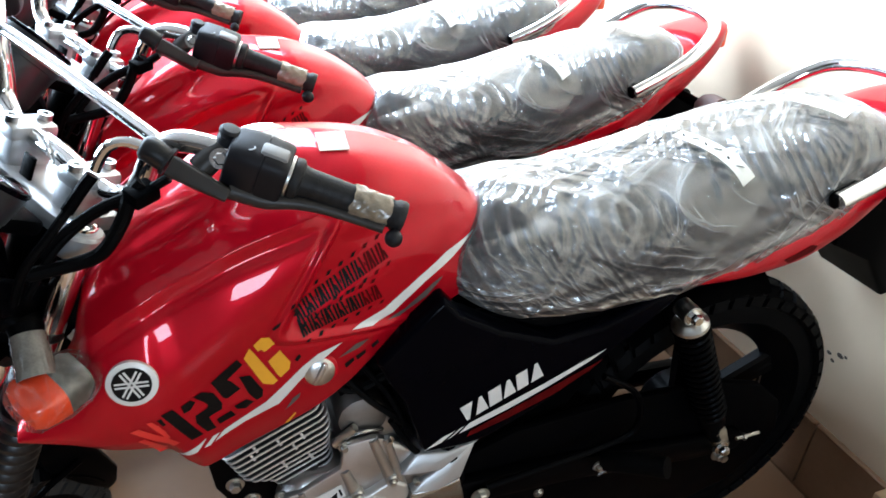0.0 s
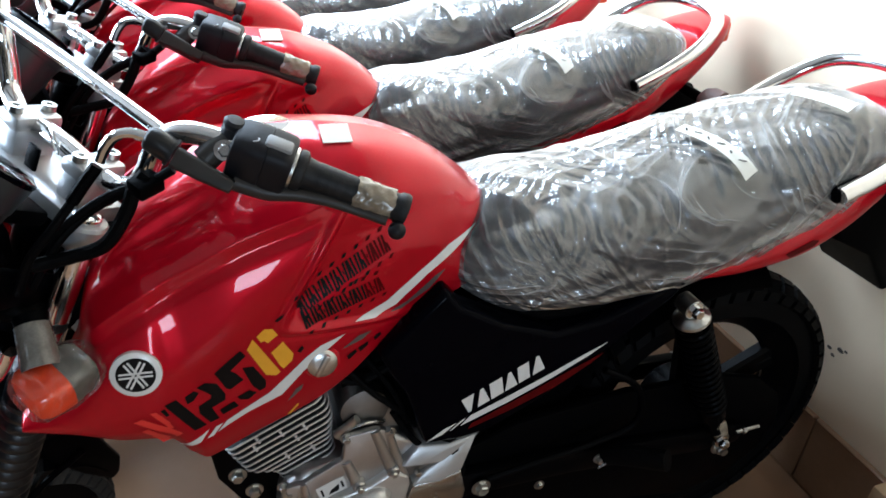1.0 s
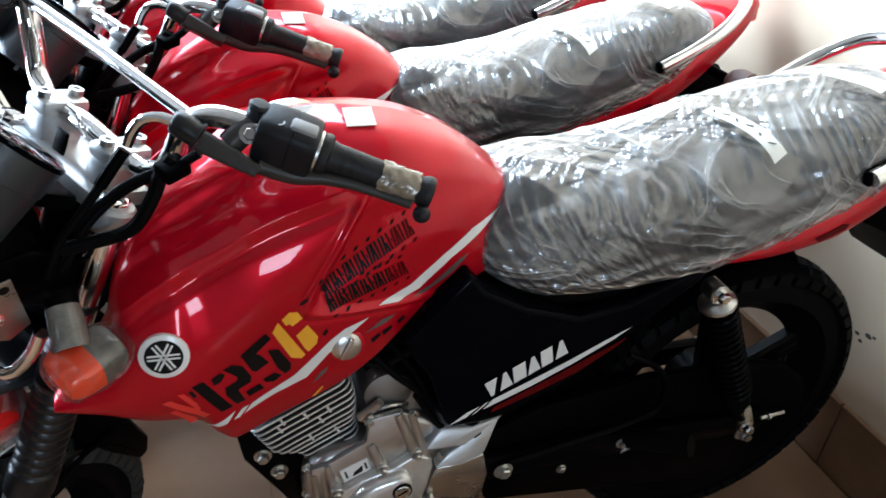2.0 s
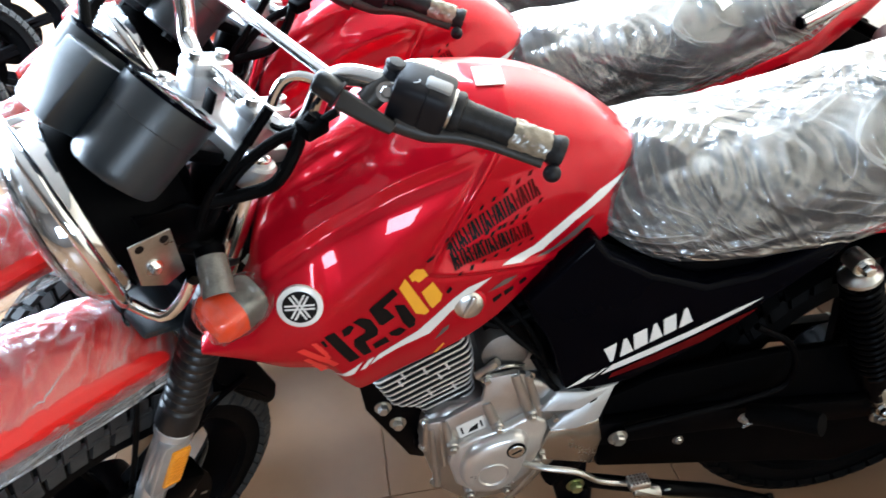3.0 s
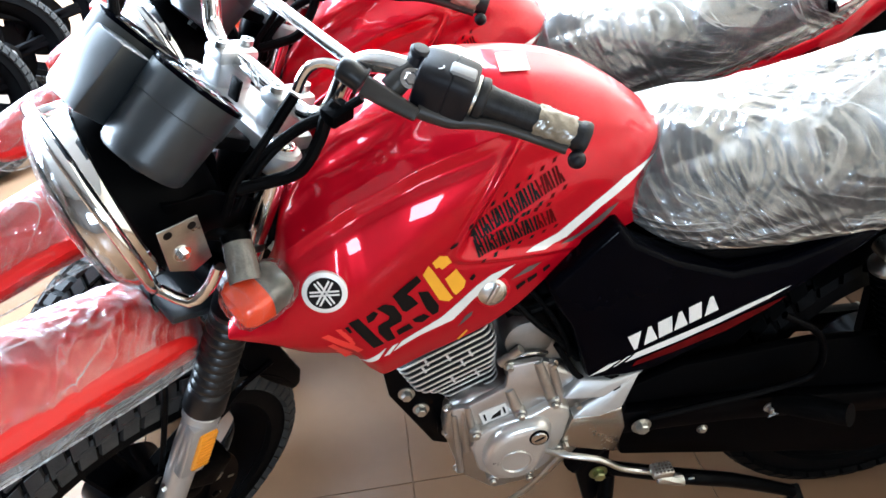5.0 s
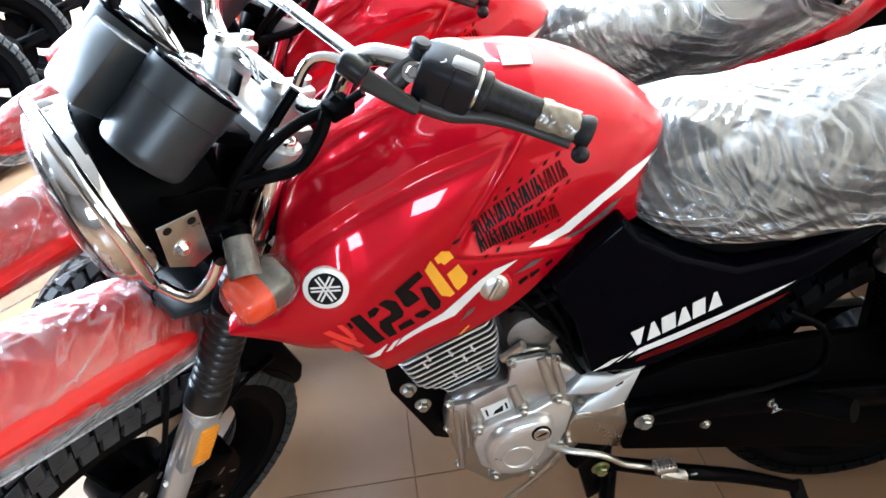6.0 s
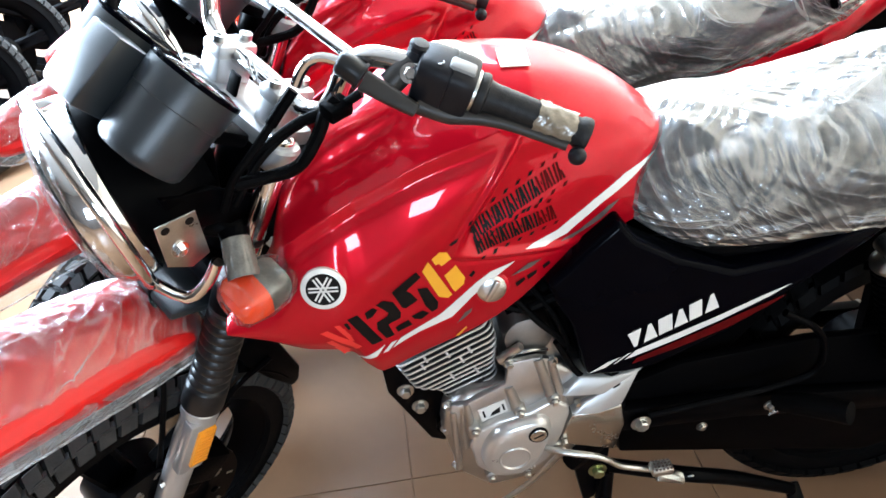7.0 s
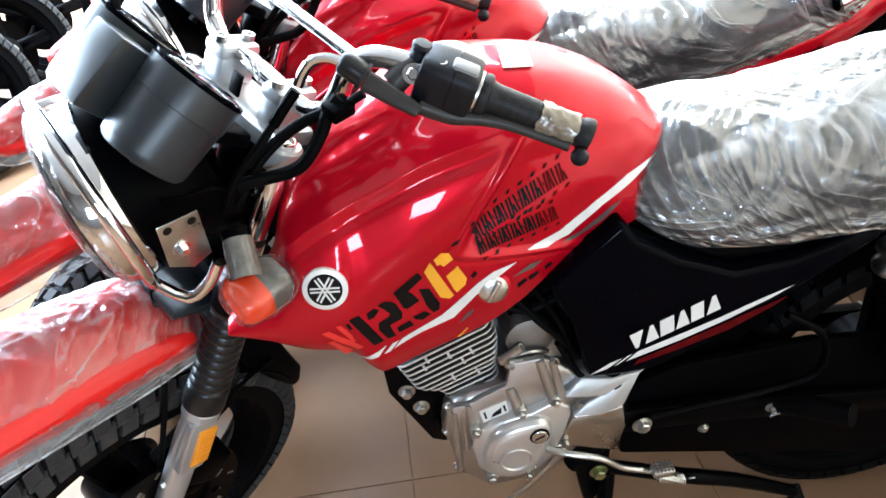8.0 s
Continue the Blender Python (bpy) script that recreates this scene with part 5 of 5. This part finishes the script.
        body = [Vector((.3862, s * .1553, 1.0348)), Vector((.3983, s * .1792, 1.0229)), Vector((.4126, s * .2029, 1.0136))]
        way = (body[2] - body[0]).normalized()
        side = way.cross(Vector((.35, -s * .55, .75))).normalized()
        thick = side.cross(way).normalized()
        rings = []
        for f, w, h in ((0, .0125, .0105), (.12, .0145, .0105), (.45, .0180, .0095), (.80, .0210, .0080), (.985, .0222, .0070), (1.0, .0215, .0060)):
            o = body[0].lerp(body[2], f) - thick * .002
            rings.append([o + side * (w * math.copysign(abs(math.cos(t)) ** .4, math.cos(t))) + thick * (h * math.copysign(abs(math.sin(t)) ** .4, math.sin(t))) for t in (2 * math.pi * n / 28 for n in range(28))])
        part("lever_perch", lambda_bm(rings), PERCH, bar, "dark grey cast lever bracket", True)
        arm = [Vector((.4037, s * .1731, 1.0290)), Vector((.4173, s * .1757, 1.0390)), Vector((.4286, s * .1776, 1.0460))]
        part("perch_arm", tube(bmesh.new(), arm, [.0125, .0128, .0105], 18, 4), PERCH, bar, "", True)
        part("mirror_boss", spin([(.0085, -.008), (.0106, -.006), (.0106, .006), (.0096, .0095), (.0104, .0110), (.0104, .0150), (.008, .0175), (.003, .018)], (.4325, s * .1788, 1.0500), (.22, s * .12, .97), 28), SWITCH_SHELL, bar, "black mirror boss cap", True)
        part("perch_bolt", bolt(Vector((.4160, s * .1880, 1.0455)), (-.50, s * .62, .60), .0066, .008), CHROME, bar, "bright hexagon bolt", True)
        lv = [Vector((.4145, s * .2008, 1.0169)), Vector((.4251, s * .2155, 1.0128)), Vector((.4352, s * .2293, 1.0098)), Vector((.4536, s * .2503, 1.0099)), Vector((.4698, s * .2736, 1.0084)), Vector((.4877, s * .3037, 1.0032)), Vector((.4989, s * .3271, 1.0004))]
        lever = part("lever", tube(bmesh.new(), lv, [.0092, .0092, .0088, .0070, .0060, .0054, .0050], 16), PERCH, bar, "black clutch lever with ball end" if s < 0 else "black brake lever with ball end", True)
        bm = bmesh.new()
        bmesh.ops.create_uvsphere(bm, u_segments=24, v_segments=14, radius=.0092, matrix=Matrix.Translation((.5000, s * .3400, .9960)))
        part("lever_ball", bm, SWITCH_SHELL, lever, "", True)

    # headlight
    ha = Vector((-1, .10, -.12)).normalized()
    hoop_axis, ha = ha, Vector((-1, .24, -.16)).normalized()
    hc = Vector((.140, .024, .884)) - ha * .024
    head = part("headlight", spin([(.012, -.125), (.055, -.112), (.083, -.075), (.096, -.02), (.098, .0)], hc, ha, 48), BLACK, bike, "round headlight with chrome rim and film over its lens", True)
    part("chrome_rim", spin([(.096, -.022), (.0995, -.020), (.1010, -.015), (.1010, .008), (.0985, .017), (.0950, .021), (.091, .019)], hc, ha, 64, False), CHROME, head, "polished chrome headlight rim", True)
    part("reflector_bowl", spin([(.092, .016), (.08, -.012), (.05, -.045), (.012, -.06)], hc, ha, 48, False), CHROME, head, "bright reflector bowl", True)
    part("bulb", spin([(.012, -.06), (.012, -.03), (.009, -.015), (.002, -.008)], hc, ha, 20), BLACK_GREY, head, "", True)
    part("lens", spin([(.0925, .019), (.090, .024), (.072, .031), (.045, .036), (.002, .038)], hc, ha, 48, False), GLASS, head, "clear glass lens", True)
    _, fu, fv = axis_frame(ha)
    fr = []
    for h, r in ((.014, .1020), (.024, .0985), (.030, .088), (.036, .066), (.040, .04), (.042, .003)):
        fr.append([hc + ha * h + (fu * math.cos(t) + fv * math.sin(t)) * (r + .006 * noise.noise(Vector((h * 30, math.cos(t) * 3, math.sin(t) * 3))) * (r / .1)) for t in np.linspace(0, 2 * math.pi, 73).tolist()[:-1]])
    part("film", lambda_open(fr), FILM_TIGHT, head, "clear film over the lens", True)
    up_h = Vector((0, 0, 1)) - hoop_axis * hoop_axis.z
    up_h.normalize()
    out_h = up_h.cross(hoop_axis)
    hoop = [Vector((.140, .024, .884)) - hoop_axis * .016 + (out_h * math.sin(t) + up_h * math.cos(t)) * .1115 for t in np.linspace(radians(-138), radians(138), 33).tolist()]
    legs = [(.178, -.092, .796), (.200, -.104, .818), (.215, -.110, .848)]
    if hoop[0].y < 0:
        hoop.reverse()
    part("headlight_guard", tube(bmesh.new(), mirror_y(legs[::-1]) + hoop + legs, .0072, 14, 3), CHROME, bike, "bent chrome guard tube round the headlight", True)
    for s in (-1, 1):
        arms = part("headlight_bracket", slab([(.164, .950), (.206, .945), (.208, .878), (.186, .872), (.163, .892)], s * .1145, s * .1165, .0006), STEEL, bike, "plated headlight bracket plate", True)
        for hx, hz in ((.1725, .941), (.1975, .937)):
            part("bracket_hole", spin([(.0045, 0), (.0045, .0008)], (hx, s * .1166, hz), (0, s, 0), 16), BLACK_DECAL, arms, "", True)
        part("bracket_bolt", bolt((.180, s * .1165, .908), (0, s, 0), .0062, .007), CHROME, arms, "", True)
        part("bracket_arm", slab([(.190, .935), (.245, .915), (.30, .86), (.285, .81), (.245, .86), (.195, .875)], s * .066, s * .076, .003), BLACK_STEEL, bike, "", True)

    # instruments: two dark cans side by side, dials towards the rider
    gn = Vector((.829, 0, .559))
    gu = Vector((-.559, 0, .829))
    tilt = Matrix.Rotation(math.asin(.829), 3, "Y")
    clus = part("instrument_bracket", block((.275, 0, .965), (.06, .15, .018), .006, Matrix.Rotation(radians(40), 3, "Y")), BLACK, bike, "instrument mounting plate", True)
    for s in (-1, 1):
        gc = Vector((.2715, s * .0515, 1.0285))
        can = part("instrument_can", spin([(.033, -.0945), (.0405, -.0938), (.0432, -.090), (.0443, -.082), (.0453, -.0335), (.0464, -.0325), (.0473, -.003), (.0470, .0)], gc, gn, 64), BLACK_GREY, bike, "round dark grey instrument housing", True)
        part("bezel", spin([(.0473, -.004), (.0482, -.002), (.0482, .001), (.0455, .002)], gc, gn, 64, False), BLACK_GLOSS, can, "thin glossy black bezel", True)
        part("dial", spin([(.0455, -.0006), (.0455, .0006)], gc, gn, 48), BLACK, can, "", True)
        part("dial_glass", spin([(.0465, .0015), (.036, .0035), (.002, .0042)], gc, gn, 48, False), GLASS, can, "", True)
        part("cable_nut", spin([(.009, -.102), (.009, -.094)], gc, gn, 6), BLACK_STEEL, can, "", True)
    part("indicator_panel", block(Vector((.2715, 0, 1.0285)) - gn * .048 + gu * .048, (.040, .046, .074), .0025, tilt), BLACK_GREY, clus, "dark grey centre housing", True)

    # front indicators in clear film
    def lamp_ring(c, s, h, k, p=.55, grow=0.0, wr=0.0):
        out = []
        for t in np.linspace(0, 2 * math.pi, 41).tolist()[:-1]:
            yy, zz = math.copysign(abs(math.cos(t)) ** p, math.cos(t)), math.copysign(abs(math.sin(t)) ** p, math.sin(t))
            w = wr * noise.noise(Vector((h * 70, yy * 3, zz * 3 + 4)))
            out.append(c + Vector((h, s * yy * (.0285 * k + grow + w), zz * (.0225 * k + grow + w))))
        return out
    for s in (-1, 1):
        base, tip = Vector((.246, s * .100, .866)), Vector((.226, s * .142, .846))
        st = part("front_indicator", tube(bmesh.new(), [base, base.lerp(tip, .5), tip], [.017, .013, .015], 18), BLACK, bike, "orange front indicator wrapped in clear film", True)
        part("stalk_wrap", tube(bmesh.new(), [base.lerp(tip, .2), base.lerp(tip, .6), tip + (tip - base) * .1], [.0165, .0175, .019], 18, caps=False), STALK_FILM, st, "grey film wound round the stalk", True)
        ic = Vector((.2265, s * .1565, .8310))
        part("indicator_housing", lambda_bm([lamp_ring(ic, s, h, k) for h, k in ((.037, .45), (.034, .75), (.026, .93), (.004, 1.0))]), STALK_FILM, st, "dark housing under grey film", True)
        part("indicator_lens", lambda_bm([lamp_ring(ic, s, h, k) for h, k in ((.004, 1.0), (-.010, .99), (-.022, .93), (-.029, .75), (-.031, .4))]), ORANGE_LENS, st, "orange lens", True)
        part("film", lambda_open([lamp_ring(ic, s, h, k, .6, .0012, .003) for h, k in ((.045, .55), (.036, .85), (.022, 1.0), (.0, 1.04), (-.015, 1.0), (-.027, .9), (-.035, .6), (-.036, .2))]), FILM_TIGHT, st, "clear crumpled film", True)

    # high front mudguard with its film
    def guard_rings(grow, m=60, n=61, wr=0.0):
        xs = [.200, .185, .15, .10, .0, -.10, -.20, -.28, -.32, -.335]
        crest = [.690, .708, .730, .748, .765, .768, .755, .735, .722, .715]
        hwid = [.046, .058, .066, .070, .074, .072, .066, .052, .034, .012]
        drop = [.056, .062, .070, .075, .072, .066, .056, .042, .03, .018]
        folds = crease_field(70, 9, (-.35, .22), (-.13, .13), wr, .012) if wr else None
        rings = []
        for t in np.linspace(0, 1, m).tolist():
            x = .200 + grow - (.535 + 2 * grow) * t
            k = .200 - .535 * t
            z, w, dp = (float(pchip(xs[::-1], col[::-1], k)) for col in (crest, hwid, drop))
            ring = []
            for q in np.linspace(-1, 1, n).tolist():
                a = abs(q)
                yy = math.copysign(min(a * 1.25, 1.0) ** .9, q) * (w + grow)
                zz = z + grow - (dp + (.034 if wr else 0)) * (a ** 2.2)
                if a < .5:
                    zz += .008 * (1 - (a / .5) ** 2)
                if not wr:
                    yy += math.copysign(.0050 * sstep(.62, .66, a), q)
                    zz -= .0030 * sstep(.60, .64, a)
                p = Vector((x, yy, zz))
                if wr:
                    p.x += .020 * sstep(.55, 1.0, a) * sstep(.06, .20, k) - .02 * sstep(.5, 0, a) * sstep(.12, .20, k)
                    p.z += .012 * sstep(.7, 1.0, a) * sstep(.06, .20, k)
                    p += Vector((0, math.copysign(.5, q), .8)) * (folds(x, q * .12) + wr * .6)
                ring.append(p)
            rings.append(ring)
        return rings
    bm = bmesh.new()
    ring_faces(bm, guard_rings(0), close=False)
    bmesh.ops.recalc_face_normals(bm, faces=bm.faces)
    bmesh.ops.solidify(bm, geom=bm.faces[:], thickness=.004)
    fend = part("front_mudguard", bm, RED_PLASTIC, bike, "red plastic high front mudguard", True)
    bm = bmesh.new()
    ring_faces(bm, guard_rings(.004, int(260 * detail), int(150 * detail), .0028), close=False)
    cov = part("plastic_cover", bm, FILM, fend, "crumpled clear plastic film over the mudguard", True)
    for side in (0, 1):
        strip = [r[:9] if side == 0 else r[-9:] for r in guard_rings(.0055, 150, 101, .005)]
        bm = bmesh.new()
        ring_faces(bm, strip, close=False)
        part("film_skirt", bm, FILM_SKIRT, cov, "loose clear film skirt below the mudguard edge", True)
    hem = guard_rings(.004, 60, 5, .005)
    for k in (0, -1):
        part("film_hem", tube(bmesh.new(), [r[k] for r in hem], .0013, 8, 1), FILM_HEM, cov, "gathered white film edge", True)
    part("mudguard_stay", block((.19, 0, .725), (.07, .13, .012), .004, Matrix.Rotation(radians(26), 3, "Y")), BLACK_GREY, bike, "grey mudguard mounting plate", True)
    # black inner guard behind the tyre
    rings = []
    for a in np.linspace(radians(18), radians(46), 12).tolist():
        r = .322
        c = Vector((.015 + r * math.cos(a), 0, .300 + r * math.sin(a)))
        nv = Vector((math.cos(a), 0, math.sin(a)))
        rings.append([c + nv * (-.028 * abs(q) ** 2.5) + Vector((0, q * .058, 0)) for q in np.linspace(-1, 1, 11).tolist()])
    bm = bmesh.new()
    ring_faces(bm, rings, close=False)
    bmesh.ops.recalc_face_normals(bm, faces=bm.faces)
    bmesh.ops.solidify(bm, geom=bm.faces[:], thickness=.004)
    part("splash_guard", bm, BLACK, bike, "black splash guard behind the front tyre", True)
    part("guard_flap", slab([(.222, .575), (.262, .562), (.290, .524), (.322, .398), (.316, .358), (.300, .352), (.262, .430), (.230, .515)], -.056, .056, .006, 2), BLACK, bike, "black flap behind the front tyre", True)
    for s in (-1, 1):
        part("guard_stay", tube(bmesh.new(), [(.10, s * .095, .46), (.19, s * .070, .50), (.27, s * .060, .50)], .005, 8), BLACK_STEEL, bike, "", True)

    # cables
    for pts, r, mat in (
        ([(.3772, -.1332, 1.0445), (.3678, -.1205, 1.0468), (.3576, -.1116, 1.0432), (.3488, -.1077, 1.0326), (.3413, -.1066, 1.0188)], .0054, CHROME),
        ([(.3377, -.1073, 1.0156), (.325, -.106, 1.003), (.3087, -.1043, .9851)], .0062, BLACK),
        ([(.3377, -.1073, 1.0156), (.3087, -.1043, .9851), (.287, -.1012, .9617), (.2635, -.0926, .930), (.25, -.08, .88)], .0046, RUBBER),
        ([(.3832, -.1551, 1.0183), (.3654, -.1413, 1.002), (.3493, -.125, .9907), (.3305, -.1109, .9768), (.3027, -.0965, .9523), (.284, -.088, .9292)], .0048, RUBBER),
        ([(.366, -.138, 1.012), (.3539, -.1359, .999), (.3425, -.1363, .9761), (.3234, -.1349, .9515), (.3103, -.1265, .9373), (.2894, -.1094, .9272), (.2659, -.091, .9185)], .0072, RUBBER),
        ([(.3832, -.150, 1.012), (.360, -.136, .994), (.340, -.118, .980), (.318, -.105, .962), (.290, -.098, .938), (.26, -.09, .89)], .0040, RUBBER),
        ([(.24, .06, .86), (.19, .02, .80), (.13, -.055, .66), (.09, -.06, .52), (.05, -.06, .40)], .0042, RUBBER),
        ([(.40, .150, 1.02), (.36, .13, 1.06), (.27, .10, 1.03), (.20, .05, .93), (.20, .02, .85)], .006, RUBBER),
        ([(.42, .18, 1.03), (.35, .14, 1.09), (.26, .06, 1.08), (.23, .0, .96)], .0055, RUBBER),
    ):
        part("cable", tube(bmesh.new(), pts, r, 10), mat, bike, "", True)
    part("cable_clip", block((.361, -.143, 1.0032), (.028, .022, .016), .003), BLACK, bike, "", True)
    part("wiring_sleeve", tube(bmesh.new(), [(.33, -.05, .80), (.29, -.085, .815), (.25, -.06, .84), (.22, -.02, .83)], .016, 12), RUBBER, bike, "", True)
    for k in range(4):
        part("connector", block((.25 + .02 * k, -.09 - .006 * k, .835 - .012 * k), (.016, .012, .012), .002, Matrix.Rotation(radians(25 * k), 3, "Y")), BLACK_GREY if k % 2 else WHITE_DECAL, bike, "", True)


first = build_motorcycle()
second = build_motorcycle(0.42)


def parked(dx, dy, turn):
    c = Vector((.8, 0, 0))
    return Matrix.Translation(c + Vector((dx, dy, 0))) @ Matrix.Rotation(radians(turn), 4, "Z") @ Matrix.Translation(-c)


second.matrix_basis = parked(-.022, .463, 3.2)
for dx, dy, turn in ((-.082, .934, -.7), (-.10, 1.42, 1.0), (-.12, 1.90, 0.5)):
    copy_thing(second, parked(dx, dy, turn))
for dy, turn in ((1.30, 183.0), (1.80, 178.0), (2.30, 181.0), (2.80, 180.0)):
    copy_thing(second, Matrix.Translation((-1.02, dy, 0)) @ Matrix.Rotation(radians(turn), 4, "Z"))

# ---- loose things ----
tagged(part("cardboard_box", block((1.595, -.405, .15), (.15, .30, .30), .006), CARD), "brown cardboard carton standing on the floor", "box")

for k, (cy, cz, cr) in enumerate(((.0, .36, .009), (.025, .350, .007), (.012, .338, .006), (-.012, .365, .005))):
    bm = bmesh.new()
    bmesh.ops.create_icosphere(bm, subdivisions=2, radius=cr)
    for v in bm.verts:
        v.co = Vector((v.co.x * .16, v.co.y * (1 + .5 * noise.noise(v.co * 90)), v.co.z * .6 * (1 + .5 * noise.noise(v.co * 70 + Vector((k, 0, 0))))))
    bmesh.ops.translate(bm, vec=(ROOM_X1, cy, cz), verts=bm.verts)
    tagged(part("plaster_chip", bm, DIM_BROWN), "small broken plaster chip on the wall", "plaster chip", kind="structure")

# ---- floor and skirting tiles ----
T = .60
for i in range(-3, 3):
    for j in range(-2, 5):
        x0, y0 = .47 + i * T, .12 + j * T
        x1 = min(x0 + T, ROOM_X1)
        bm = block(((x0 + x1) / 2, y0 + T / 2, -.004), (x1 - x0 - .0018, T - .0018, .008), .0007, seg=1)
        part("tile", bm, TILE, floor, smooth=False)
rest = bmesh.new()
for i in range(-7, 3):
    for j in range(-6, 10):
        if -3 <= i < 3 and -2 <= j < 5:
            continue
        x0, y0 = .47 + i * T, .12 + j * T
        x1 = min(x0 + T, ROOM_X1)
        bmesh.ops.create_cube(rest, size=1, matrix=Matrix.Translation(((x0 + x1) / 2, y0 + T / 2, -.004)) @ Matrix.Diagonal((x1 - x0 - .003, T - .003, .008, 1)))
tagged(part("far_tiles", rest, TILE, floor, smooth=False), kind="stuff")
for j in range(-4, 9):
    y0 = -.02 + j * .6
    part("skirting_tile", block((ROOM_X1 - .009, y0 + .3, SKIRT_H / 2), (.010, .597, SKIRT_H - .012), .0015, seg=1), SKIRT, skirting, smooth=False)
    part("skirting_cap", block((ROOM_X1 - .010, y0 + .3, SKIRT_H - .004), (.014, .597, .010), .003, seg=1), TILE, skirting, smooth=False)
